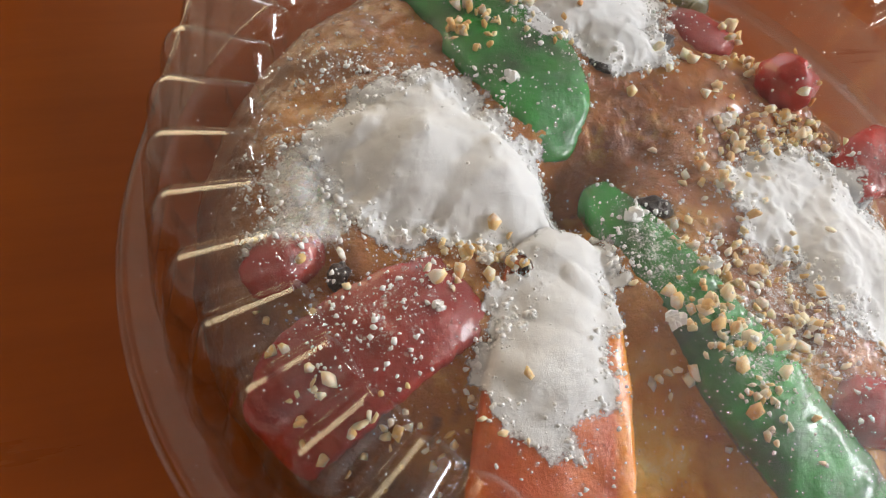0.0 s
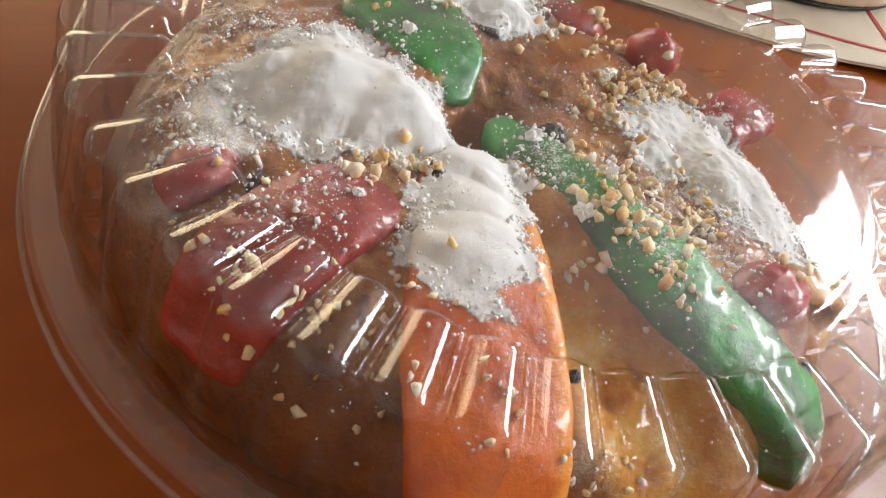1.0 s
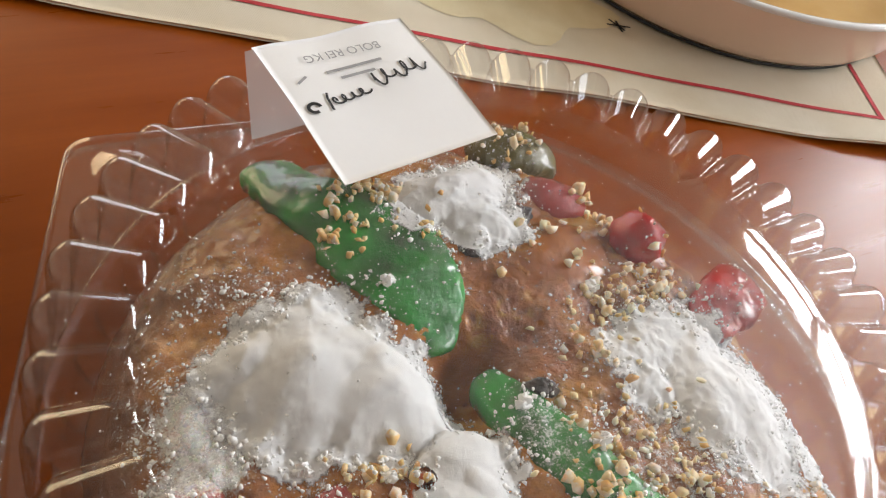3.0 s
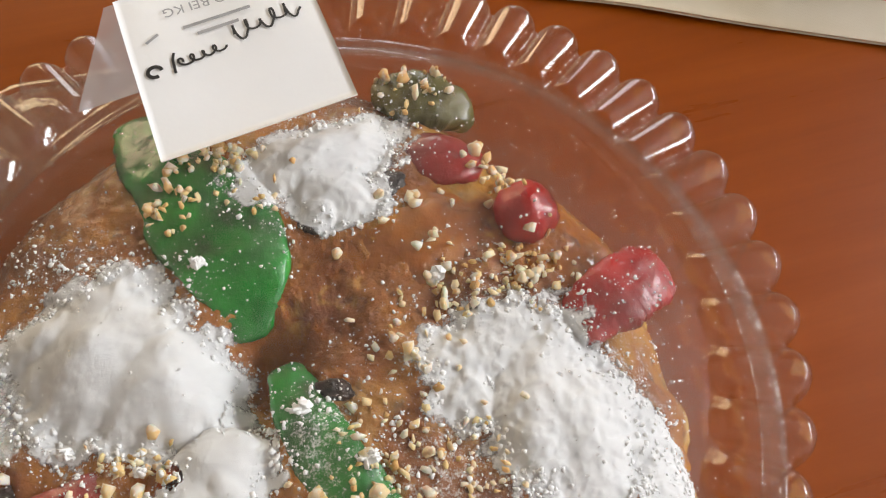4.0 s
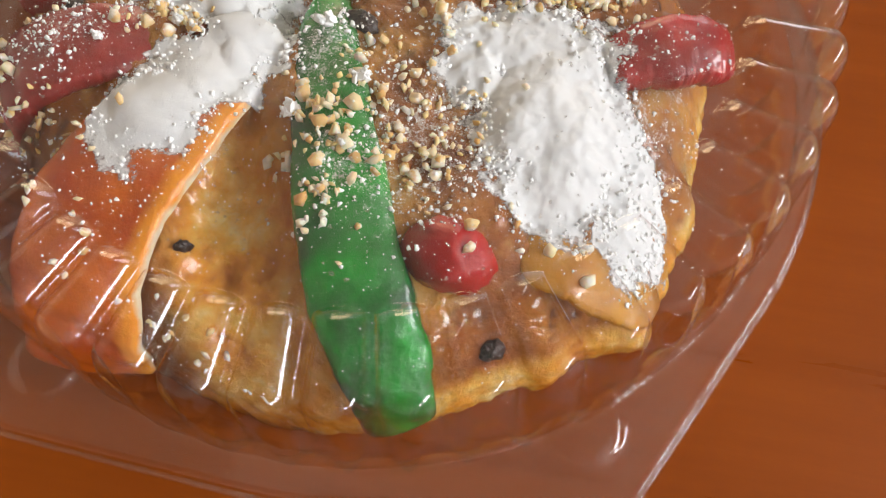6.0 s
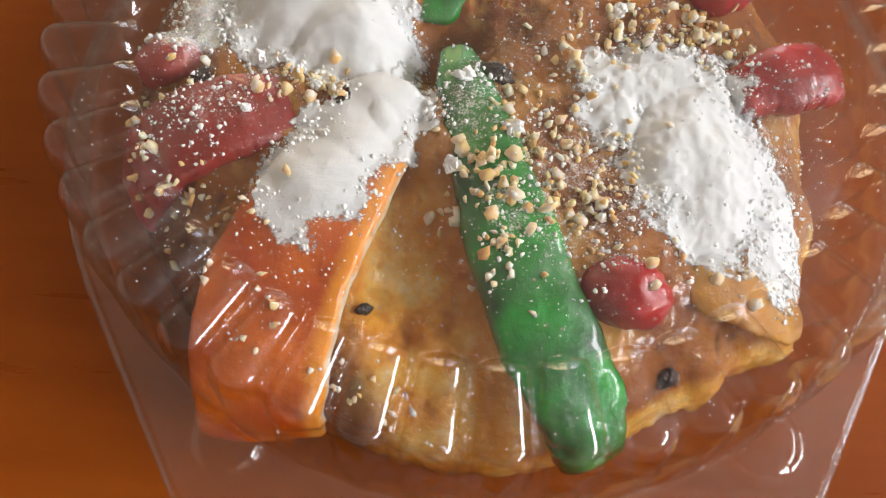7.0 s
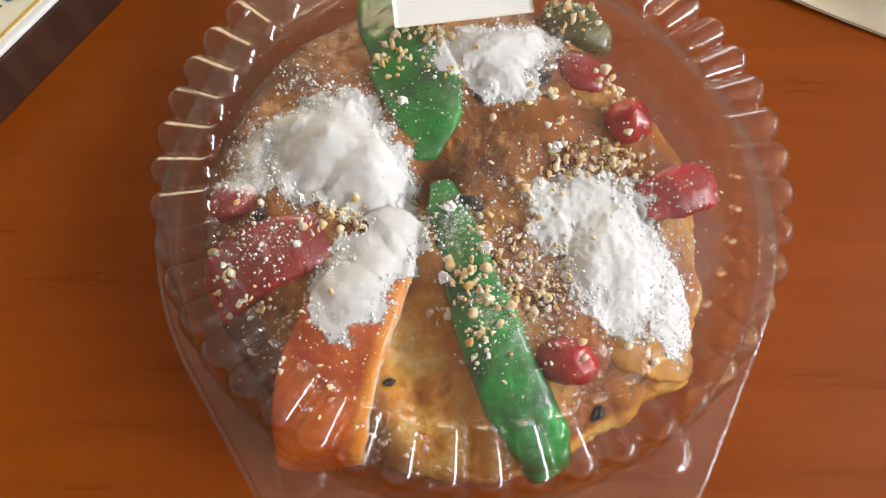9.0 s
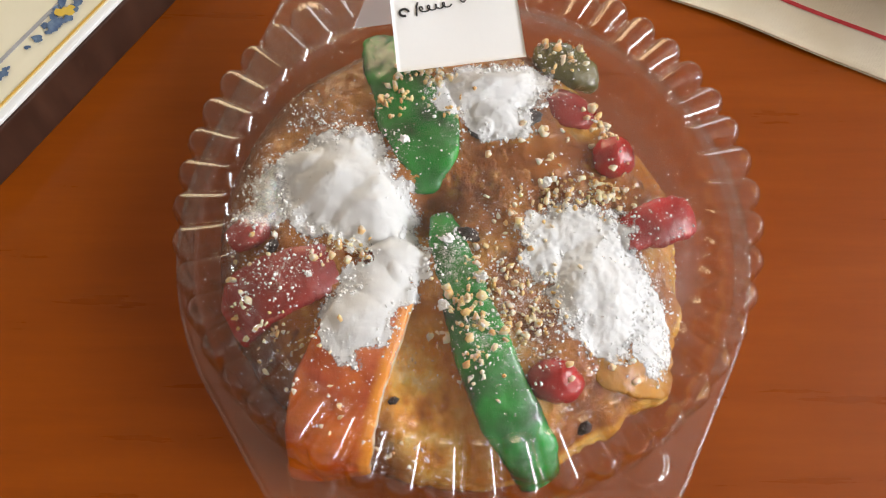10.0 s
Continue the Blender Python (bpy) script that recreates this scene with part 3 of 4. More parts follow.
def fruit_ball(name, label, category, at, size, mat, seed=0.0, rough=0.14, turn=0.0):
    v, f = ball_verts()
    k = 1 + rough * np.array([noise.noise(Vector(p) * 1.7 + Vector((seed, 0, 0))) + 0.5 * noise.noise(Vector(p) * 4.1 + Vector((0, seed, 0))) for p in v])
    v = v * k[:, None] * np.array(size)
    c, s = math.cos(radians(turn)), math.sin(radians(turn))
    v = np.stack([v[:, 0] * c - v[:, 1] * s, v[:, 0] * s + v[:, 1] * c, v[:, 2]], -1) + np.array(at)
    ob = mesh_ob(name, v, f, mat)
    put_attr(ob, "dust", dust(v[:, 0], v[:, 1]) * (v[:, 2] > at[2]))
    splat(v)
    return tagged(ob, label, category)


build_cake()
strip("green_fruit_strip", "long bright green candied fruit strip bent over the cake edge", [(-0.0115, 0.001, 0.0470, 0.010), (-0.008, -0.016, 0.0510, 0.017), (0.001, -0.046, 0.0525, 0.022), (0.013, -0.078, 0.050, 0.025), (0.025, -0.100, 0.041, 0.022), (0.030, -0.110, 0.024, 0.018)], 0.011, GREEN, 0.3, flat=4.2)
strip("green_fruit_slab", "broad dark green candied fruit slab under the paper label", [(-0.040, 0.094, 0.041, 0.018), (-0.036, 0.073, 0.0490, 0.022), (-0.025, 0.052, 0.0525, 0.032), (-0.018, 0.030, 0.0525, 0.030), (-0.020, 0.009, 0.046, 0.012)], 0.008, GREEN, 1.7, blunt=0.06, flat=4.5)
strip("orange_peel_strip", "wide candied orange peel strip with a pale pith edge", [(-0.0225, -0.0145, 0.0475, 0.010), (-0.032, -0.026, 0.050, 0.026), (-0.0405, -0.048, 0.0525, 0.031), (-0.0500, -0.072, 0.0505, 0.035), (-0.0545, -0.090, 0.042, 0.035), (-0.0560, -0.102, 0.024, 0.034), (-0.0560, -0.106, 0.008, 0.033)], 0.006, ORANGE, 2.9, blunt=0.05, flat=5.0)
strip("red_fruit_strip", "broad deep red candied fruit strip sloping down to the rim", [(-0.052, -0.023, 0.0475, 0.020), (-0.066, -0.028, 0.0525, 0.026), (-0.082, -0.034, 0.0495, 0.028), (-0.094, -0.040, 0.040, 0.028), (-0.102, -0.045, 0.022, 0.024)], 0.008, RED, 4.4, blunt=0.06, flat=4.5)
strip("red_fruit_piece", "bright red candied fruit piece with a cut end, half under sugar", [(0.064, -0.010, 0.047, 0.014), (0.078, -0.004, 0.0485, 0.020), (0.090, 0.000, 0.047, 0.020), (0.0975, 0.0025, 0.043, 0.017)], 0.009, CHERRY, 5.2, blunt=0.08, flat=4.5)
strip("red_fruit_sliver", "small dull red candied fruit sliver between the nuts", [(0.006, -0.012, 0.043, 0.010), (0.016, -0.014, 0.046, 0.013), (0.030, -0.018, 0.046, 0.011)], 0.008, RED, 6.8, blunt=0.2)
strip("olive_fruit_piece", "olive green candied fruit piece dusted with sugar", [(0.032, 0.088, 0.041, 0.012), (0.043, 0.080, 0.046, 0.020), (0.056, 0.071, 0.044, 0.016), (0.062, 0.065, 0.038, 0.008)], 0.013, OLIVE, 7.7, blunt=0.2)
strip("citron_piece", "translucent yellow candied citron piece on the cake edge", [(0.050, -0.066, 0.042, 0.012), (0.064, -0.064, 0.040, 0.022), (0.080, -0.064, 0.028, 0.020), (0.088, -0.063, 0.020, 0.010)], 0.0045, CITRON, 8.1, blunt=0.15)
strip("amber_fruit_slab", "flat glossy amber candied fruit slab on the cake", [(0.002, 0.022, 0.046, 0.020), (0.018, 0.024, 0.0495, 0.026), (0.036, 0.026, 0.0495, 0.024), (0.050, 0.034, 0.046, 0.018)], 0.006, AMBER, 9.4, blunt=0.2)
fruit_ball("candied_cherry", "round bright red candied cherry beside chopped nuts", "candied cherry", (0.0632, 0.0262, 0.0465), (0.0092, 0.0088, 0.0085), CHERRY, 1.0)
fruit_ball("candied_cherry", "oval deep red candied cherry beside the green strip", "candied cherry", (0.0335, -0.0705, 0.0440), (0.0112, 0.0088, 0.0088), CHERRY, 4.0, turn=-15)
fruit_ball("candied_cherry", "dull red candied cherry against the clear rim", "candied cherry", (-0.0915, -0.0075, 0.0400), (0.0100, 0.0075, 0.0080), RED, 7.0, turn=20)
fruit_ball("candied_cherry", "dark red candied fruit half sunk beside the label", "candied cherry", (0.0460, 0.0520, 0.0425), (0.0130, 0.0090, 0.0045), RED, 9.0, turn=-30)
for k, (x, y, a, b, turn) in enumerate(((0.0050, 0.0385, 0.0060, 0.0042, 10), (0.0260, 0.0455, 0.0075, 0.0045, 15), (0.0470, -0.0860, 0.0032, 0.0026, 40), (-0.0810, -0.0140, 0.0036, 0.0026, 60), (0.0000, -0.0105, 0.0045, 0.0028, -20), (-0.0300, -0.0780, 0.0024, 0.0014, 30))):
    fruit_ball("raisin", "wrinkled black raisin in the glaze", "raisin", (x, y, rest_on(x, y)), (a, b, 0.0026), RAISIN, 3.0 + k, 0.3, turn)


def build_pile(name):
    h, ragged = pile_height(name, GX, GY)
    ok = (ragged > -0.0031) & (RAG < 0.0010)
    zz = TOP + np.clip(h, 0, None)
    # loose sugar levels out what it covers
    sm = TOP.copy()
    for _ in range(180):
        sm[1:-1, 1:-1] = 0.25 * (sm[2:, 1:-1] + sm[:-2, 1:-1] + sm[1:-1, 2:] + sm[1:-1, :-2])
    w = smoothstep(0.0, 0.004, h)
    zz = np.maximum(TOP + 0.00025, (1 - w) * TOP + w * sm) + np.clip(h, 0, None)
    soft = zz.copy()
    for _ in range(20):
        soft[1:-1, 1:-1] = 0.25 * (soft[2:, 1:-1] + soft[:-2, 1:-1] + soft[1:-1, 2:] + soft[1:-1, :-2])
    w = smoothstep(0.0008, 0.003, h) * (0.6 if name == "big" else 0.4)
    zz = np.maximum(TOP + 0.00025, (1 - w) * zz + w * soft)
    quad = ok[:-1, :-1] & ok[1:, :-1] & ok[1:, 1:] & ok[:-1, 1:]
    use = np.zeros(ok.shape, bool)
    for a, b in ((0, 0), (1, 0), (1, 1), (0, 1)):
        use[a:_n - 1 + a, b:_n - 1 + b] |= quad
    num = -np.ones(ok.shape, int)
    num[use] = np.arange(use.sum())
    top = np.stack([GX[use], GY[use], zz[use]], -1)
    low = np.stack([GX[use], GY[use], TOP[use] - 0.0004], -1)
    n = len(top)
    i, j = np.nonzero(quad)
    f = np.stack([num[i, j], num[i + 1, j], num[i + 1, j + 1], num[i, j + 1]], -1)
    faces = f.tolist() + (f[:, ::-1] + n).tolist()
    # rim that closes the heap
    e = {}
    for q in f.tolist():
        for a, b in zip(q, q[1:] + q[:1]):
            if (b, a) in e:
                del e[(b, a)]
            else:
                e[(a, b)] = 1
    faces += [(b, a, a + n, b + n) for a, b in e]
    ob = mesh_ob("sugar_heap", np.vstack([top, low]), faces, HEAP)
    film = smoothstep(-0.0030, 0.0010, ragged)[use] * (0.36 if name == "left" else 1)
    put_attr(ob, "thick", np.concatenate([film, film]))
    TOP[use] = np.maximum(TOP[use], np.where(ragged > -0.0006, zz, TOP)[use])
    np.maximum(RAG, ragged, out=RAG)
    HEAPED[ragged > -0.0002] = True
    return tagged(ob, PILES[name][0], "powdered sugar", "sugar heaps on the cake")


for _name in PILES:
    build_pile(_name)

# ---- nuts and grains ----


def chip(seed, facets=1, sharp=0.32):
    """A small angular crumb about 1 across: the hull of a few points."""
    rnd = random.Random(seed)
    bm = bmesh.new()
    sx, sy, sz = rnd.uniform(0.40, 0.62), rnd.uniform(0.32, 0.5), rnd.uniform(0.26, 0.40)
    for _ in range(9 + 5 * facets):
        d = Vector((rnd.gauss(0, 1), rnd.gauss(0, 1), rnd.gauss(0, 1))).normalized() * (1 + rnd.uniform(-sharp, sharp))
        bm.verts.new((d.x * sx, d.y * sy, d.z * sz))
    res = bmesh.ops.convex_hull(bm, input=bm.verts[:])
    bmesh.ops.delete(bm, geom=list({e for e in res["geom_interior"] + res["geom_unused"] if isinstance(e, bmesh.types.BMVert)}), context="VERTS")
    bmesh.ops.recalc_face_normals(bm, faces=bm.faces[:])
    return bm


NUT_MESHES = []
for k in range(9):
    me = bpy.data.meshes.new("chopped_nut")
    _b = chip(40 + k, 1, 0.27)
    _b.to_mesh(me)
    _b.free()
    me.materials.append(NUT)
    me.polygons.foreach_set("use_smooth", [True] * len(me.polygons))
    NUT_MESHES.append(me)
NUT_SPOTS = [(0.068, 0.046, 0.012, 0.010, 46), (0.056, 0.011, 0.012, 0.008, 44), (0.036, 0.005, 0.014, 0.008, 26), (-0.031, 0.051, 0.006, 0.008, 18), (-0.018, 0.064, 0.013, 0.006, 36), (0.010, -0.028, 0.010, 0.010, 22), (-0.001, -0.044, 0.009, 0.014, 44), (0.022, -0.046, 0.010, 0.012, 34), (-0.050, -0.016, 0.010, 0.007, 30), (-0.060, -0.055, 0.014, 0.010, 9), (-0.078, -0.053, 0.010, 0.009, 14), (0.004, -0.064, 0.008, 0.010, 14), (0.022, -0.008, 0.010, 0.008, 20), (0.042, 0.080, 0.012, 0.008, 22), (0.030, 0.030, 0.022, 0.016, 14), (-0.050, -0.085, 0.016, 0.014, 6), (-0.090, -0.020, 0.010, 0.018, 8), (0.055, -0.060, 0.012, 0.010, 8), (-0.078, -0.072, 0.016, 0.014, 14), (-0.094, -0.045, 0.008, 0.018, 12), (-0.030, -0.098, 0.016, 0.008, 12), (0.030, -0.030, 0.012, 0.012, 30), (0.000, 0.050, 0.014, 0.010, 16)]
_rnd = random.Random(11)
_crumbs, _big = [], []
for cx, cy, rx, ry, count in NUT_SPOTS:
    for k in range(int(count * 1.6)):
        x, y = _rnd.gauss(cx, rx * 0.62), _rnd.gauss(cy, ry * 0.62)
        if math.hypot(x, y) > 0.106:
            continue
        s = min(0.0048, 0.0017 + _rnd.expovariate(1 / 0.0014))
        z = rest_on(x, y)
        if z < 0.012 or (HEAPED[cell(x), cell(y)] and _rnd.random() < 0.85):
            continue
        rot = (_rnd.uniform(0, 6.3), _rnd.uniform(0, 6.3), _rnd.uniform(0, 6.3))
        if s > 0.0027 and len(_big) < 296:
            _big.append(1)
            ob = new("chopped_nut", _rnd.choice(NUT_MESHES))
            ob.matrix_world = Matrix.LocRotScale((x, y, z + 0.22 * s), Euler(rot), (s, s, s))
            tagged(ob, "small tan chopped nut piece stuck on the cake", "nut piece", "chopped nuts on the cake")
            splat([(x, y, z + 0.5 * s)])
        else:
            _crumbs.append((x, y, z, min(s, 0.0024), rot))


for x, y, s in ((0.0337, 0.0135, 0.0056), (-0.0103, -0.0420, 0.0058), (-0.0650, -0.0085, 0.0050), (-0.0480, -0.0175, 0.0050), (-0.0085, -0.0135, 0.0062), (-0.0640, -0.0300, 0.0036), (-0.0270, 0.0310, 0.0050), (0.0045, -0.0300, 0.0060)):
    _lr, _b = random.Random(int(x * 1e5)), bmesh.new()
    for k in range(16):
        q = chip(600 + k, 1, 0.25)
        d = Vector((_lr.gauss(0, 1), _lr.gauss(0, 1), _lr.gauss(0, 0.7))).normalized() * s * _lr.uniform(0.1, 0.30)
        q.transform(Matrix.LocRotScale(d + Vector((x, y, rest_on(x, y) + 0.22 * s)), Euler((k, k * 2, k * 3)), Vector((1, 1, 1)) * s * _lr.uniform(0.35, 0.65)))
        _tmp = bpy.data.meshes.new("piece")
        q.to_mesh(_tmp)
        q.free()
        _b.from_mesh(_tmp)
        bpy.data.meshes.remove(_tmp)
    tagged(part("sugar_lump", _b, SUGAR, smooth=False), "small hard white sugar lump among the nuts", "sugar lump", "sugar lumps on the cake")


def scatter(name, label, category, items, mat, base_count=10, facets=0, seed=70, sink=0.25):
    """Many small crumbs in one object."""
    shapes = []
    for k in range(base_count):
        b = chip(seed + k, max(1, facets), 0.34)
        b.verts.ensure_lookup_table()
        shapes.append((np.array([v.co[:] for v in b.verts]), [[v.index for v in f.verts] for f in b.faces]))
        b.free()
    V, Fc, n = [], [], 0
    for i, (x, y, z, s, rot) in enumerate(items):
        v, f = shapes[i % base_count]
        m = np.array(Euler(rot).to_matrix())
        V.append(v @ m.T * s + np.array((x, y, z + sink * s)))
        Fc += [[a + n for a in q] for q in f]
        n += len(v)
    ob = mesh_ob(name, np.vstack(V), Fc, mat)
    return tagged(ob, label, category, kind="stuff")


scatter("nut_crumbs", "fine tan chopped nut crumbs scattered on the cake", "nut crumbs", _crumbs, NUT)
_grains = []
_tries = np.random.RandomState(3)
_px, _py = _tries.uniform(-0.1, 0.1, 140000), _tries.uniform(-0.108, 0.1, 140000)
_pd = dust(_px, _py) * (0.35 + 1.3 * np.clip(0.5 + 1.6 * fbm(_px, _py, 0.012, 3, 0.5, 20.0), 0, 1))
for x, y, d, u, w in zip(_px, _py, _pd, _tries.rand(140000), _tries.rand(140000)):
    if u < 0.62 * d ** 2.0 and not HEAPED[cell(x), cell(y)] and math.hypot(x, y) < 0.107:
        z = rest_on(x, y)
        if z > 0.010:
            _grains.append((x, y, z, 0.00026 + (0.0010 + 0.0012 * min(1.0, d)) * w ** 4.5, (u * 60, w * 60, x * 900)))
# crumbs of sugar along the ragged edges of the heaps
_ci, _cj = _tries.randint(2, _n - 2, 150000), _tries.randint(2, _n - 2, 150000)
_edge = np.exp(-((RAG[_ci, _cj] + 0.0004) / 0.0011) ** 2) + 0.012 * (RAG[_ci, _cj] > 0)
_ok = (_tries.rand(150000) < 0.42 * _edge) & (np.hypot(GX[_ci, _cj], GY[_ci, _cj]) < 0.106)
for i, j, w in zip(_ci[_ok], _cj[_ok], _tries.rand(int(_ok.sum()))):
    if TOP[i, j] > 0.012:
        _grains.append((GX[i, j] + 0.0003 * (w - 0.5), GY[i, j] + 0.0005 * (w * 7 % 1 - 0.5), TOP[i, j], 0.0003 + 0.0019 * w ** 5, (w * 60, w * 97, w * 31)))
scatter("sugar_grains", "loose white sugar grains and clumps over the cake", "sugar grains", _grains, SUGAR, seed=90, sink=0.08)

_specks, _sr = [], random.Random(21)
while len(_specks) < 1500:
    r, t = 0.113 * math.sqrt(_sr.random()), _sr.uniform(-math.pi, math.pi)
    keep = 0.25 + 0.75 * (math.sin(t) < -0.2) * (r > 0.05)
    if _sr.random() < keep:
        z = 0.0636 - 0.0025 * (r / 0.0885) ** 2 if r < 0.092 else 0.0602 - 0.03 * max(0, r - 0.0955)
        _specks.append((r * math.cos(t), r * math.sin(t), z - 0.0004, 0.00016 + 0.0004 * _sr.random() ** 3, (t * 9, r * 900, 1)))
scatter("sugar_specks", "fine white sugar specks clinging under the clear lid", "sugar specks", _specks, SUGAR, seed=120, sink=0.0)

_drops, _dr = [], random.Random(33)
while len(_drops) < 620:
    r, t = 0.092 * math.sqrt(_dr.random()), _dr.uniform(-math.pi, math.pi)
    if _dr.random() < 0.25 + 0.75 * smoothstep(0.045, 0.085, r):
        _drops.append((r * math.cos(t), r * math.sin(t), 0.0640 - 0.0025 * (r / 0.0885) ** 2 - 0.0005, 0.0004 + 0.0010 * _dr.random() ** 2.5, (_dr.uniform(-0.2, 0.2), _dr.uniform(-0.2, 0.2), t * 9)))
scatter("syrup_droplets", "tiny clear syrup droplets clinging under the lid", "droplets", _drops, SYRUP, seed=150, facets=3, sink=0.0)

# ---- plastic box ----
FLANGE_Z = 0.0205


def hull_radius(th):
    """Outline of the flange: a round rim drawn out to rounded corners in front and at one side behind."""
    best = 0.1285
    for cx, cy, r in ((0.078, -0.109, 0.009), (-0.068, -0.117, 0.008), (-0.082, 0.124, 0.010)):
        # the hull of the round rim and a small corner circle, met along the ray
        d, R = math.hypot(cx, cy), 0.1285
        al = (th - math.atan2(cy, cx) + math.pi) % (2 * math.pi) - math.pi
        beta = math.acos((R - r) / d)
        if abs(al) < beta:
            line = R / max(1e-6, math.cos(beta - abs(al)))
            disc = r * r - (d * math.sin(al)) ** 2
            tip = d * math.cos(al) + math.sqrt(disc) if disc > 0 else 0
            # beyond the tangent point of the corner the small circle bounds the shape
            inside = line * abs(math.sin(al)) < r * math.sin(beta) and tip > 0
            best = max(best, tip if inside else line)
    # the front edge runs straight between the two corners
    fy = -0.1235
    if math.sin(th) < -0.7:
        x_at = fy / math.tan(th) if abs(math.cos(th)) > 1e-6 else 0
        if -0.07 < x_at < 0.08:
            best = max(best, abs(fy / math.sin(th)))
    return best


FLUTES, SEG = 48, 1536


def build_box():
    box_ob = tagged(new("cake_box"), "clear plastic cake box with a fluted lid, smeared inside with sugar", "cake box")
    th = np.linspace(0, 2 * math.pi, SEG, endpoint=False)
    # lid: profile of radius, height, and how far the flutes stand out (outwards, upwards)
    prof = []
    for r in np.linspace(0.001, 0.0885, 14):
        prof.append((r, 0.0640 - 0.0025 * (r / 0.0885) ** 2, 0, 0, 0))
    for r, z in ((0.0888, 0.06142), (0.0891, 0.06134), (0.0894, 0.06128), (0.0920, 0.06108), (0.0930, 0.06095)):
        prof.append((r, z, 0, 0, 0))
    for s in [*np.linspace(0.006, 0.46, 40), *np.linspace(0.5, 1, 10)]:
        prof.append((0.0935 + 0.0190 * s, 0.0607 - 0.0004 * s, -1 - s, 0.0022 * s, 0.0046))
    for s in np.linspace(0.08, 1, 14):
        # shoulder of the flutes, turning down into the wall
        a = s * math.pi / 2
        prof.append((0.1125 + 0.0024 * math.sin(a), 0.0603 - 0.005 * (1 - math.cos(a)), 1, 0.0022 + 0.0022 * math.sin(a), 0.0046 * math.cos(a)))
    for s in np.linspace(0.06, 1, 16):
        prof.append((0.1149 + 0.0055 * s, 0.0553 - (0.0553 - FLANGE_Z - 0.002) * s, 1, 0.0044 * (1 - s) ** 0.6, 0))
    # rounded ridges with narrow valleys between
    off = np.abs((((th - radians(2.0)) * FLUTES / (2 * math.pi) + 0.5) % 1) - 0.5) / 0.44
    off = np.clip(off, 0, 1)

    def roof(q):
        return 0.65 * np.sqrt(np.clip(1 - q ** 2, 0, 1)) + 0.35 * np.clip(1 - q ** 1.8, 0, 1)

    ridge = np.clip(roof(off), 0, 1)
    V = []
    for r, z, k, out, upw in prof:
        if k < 0:
            # a rounded ramp closes the inner end of each flute
            u = np.clip(1 - (-k - 1.006) / 0.25, 0, 1)
            ramp_up = 1.02 * (1 - u ** 1.6) - 0.50 * off ** 2 * np.clip(u * 4, 0, 1)
            f = np.clip(np.where(u > 0.0, np.minimum(ridge, ramp_up), ridge), 0, 1)
        else:
            f = ridge
        V.append(np.stack([(r + out * f) * np.cos(th), (r + out * f) * np.sin(th), z + upw * f], -1))
    # flange of the lid with its outline and a turned-down lip
    R = np.array([hull_radius(float(t)) for t in th])
    # even out the outline a little
    for _ in range(6):
        R = (np.roll(R, 1) + R + np.roll(R, -1)) / 3
    for s in np.linspace(0.05, 1, 12):
        rr = 0.1206 + (R - 0.0012 - 0.1206) * s
        x, y = rr * np.cos(th), rr * np.sin(th)
        z = np.full(SEG, FLANGE_Z + 0.0016)
        for cx, cy, cr in ((0.071, -0.099, 0.011), (-0.062, -0.107, 0.010), (-0.075, 0.113, 0.011)):
            d = np.hypot(x - cx, y - cy)
            z += 0.0022 * smoothstep(cr, cr - 0.003, d)
        V.append(np.stack([x, y, z], -1))
    for dr, z in ((-0.0004, FLANGE_Z + 0.0012), (0.0, FLANGE_Z), (0.0002, FLANGE_Z - 0.004), (0.0009, FLANGE_Z - 0.0046)):
        V.append(np.stack([(R + dr) * np.cos(th), (R + dr) * np.sin(th), np.full(SEG, z)], -1))
    part_lid = mesh_ob("lid", np.vstack(V), grid_faces(len(V), SEG, True), PLASTIC, box_ob)
    tagged(part_lid, "clear fluted plastic lid")
    rim = []
    for k in range(8):
        a = 2 * math.pi * k / 8
        rr = R + 0.0006 + 0.0009 * math.cos(a)
        rim.append(np.stack([rr * np.cos(th), rr * np.sin(th), np.full(SEG, FLANGE_Z - 0.0050 + 0.0009 * math.sin(a))], -1))
    rim.append(rim[0])
    tagged(mesh_ob("rolled_rim", np.vstack(rim), [f[::-1] for f in grid_faces(9, SEG, True)], PLASTIC, box_ob), "shiny rolled edge")
    # base: low tray with beads for feet
    th2 = th
    bead = np.clip(np.cos(48 * th2), 0, 1) ** 0.7
    W = []
    for r, z, k in ((0.001, 0.0026, 0), (0.05, 0.0026, 0), (0.098, 0.0026, 0), (0.102, 0.0018, 0.4), (0.106, 0.0008, 0.8), (0.110, 0.0004, 1), (0.1125, 0.0020, 1), (0.1140, 0.0050, 1), (0.1150, 0.0090, 0.8), (0.1160, 0.0130, 0.4), (0.1175, 0.0165, 0.1), (0.1200, FLANGE_Z - 0.0015, 0), (0.1240, FLANGE_Z - 0.0012, 0)):
        rr = r + 0.0050 * bead * k
        W.append(np.stack([rr * np.cos(th2), rr * np.sin(th2), np.full(SEG, z)], -1))
    W.append(np.stack([(R - 0.002) * np.cos(th), (R - 0.002) * np.sin(th), np.full(SEG, FLANGE_Z - 0.0010)], -1))
    base = mesh_ob("base", np.vstack(W), grid_faces(len(W), SEG, True), PLASTIC, box_ob)
    tagged(base, "low clear plastic base with bead feet")
    for ob in (part_lid, base):
        ob.visible_shadow = False
    return box_ob


build_box()

# ---- paper label on the lid ----


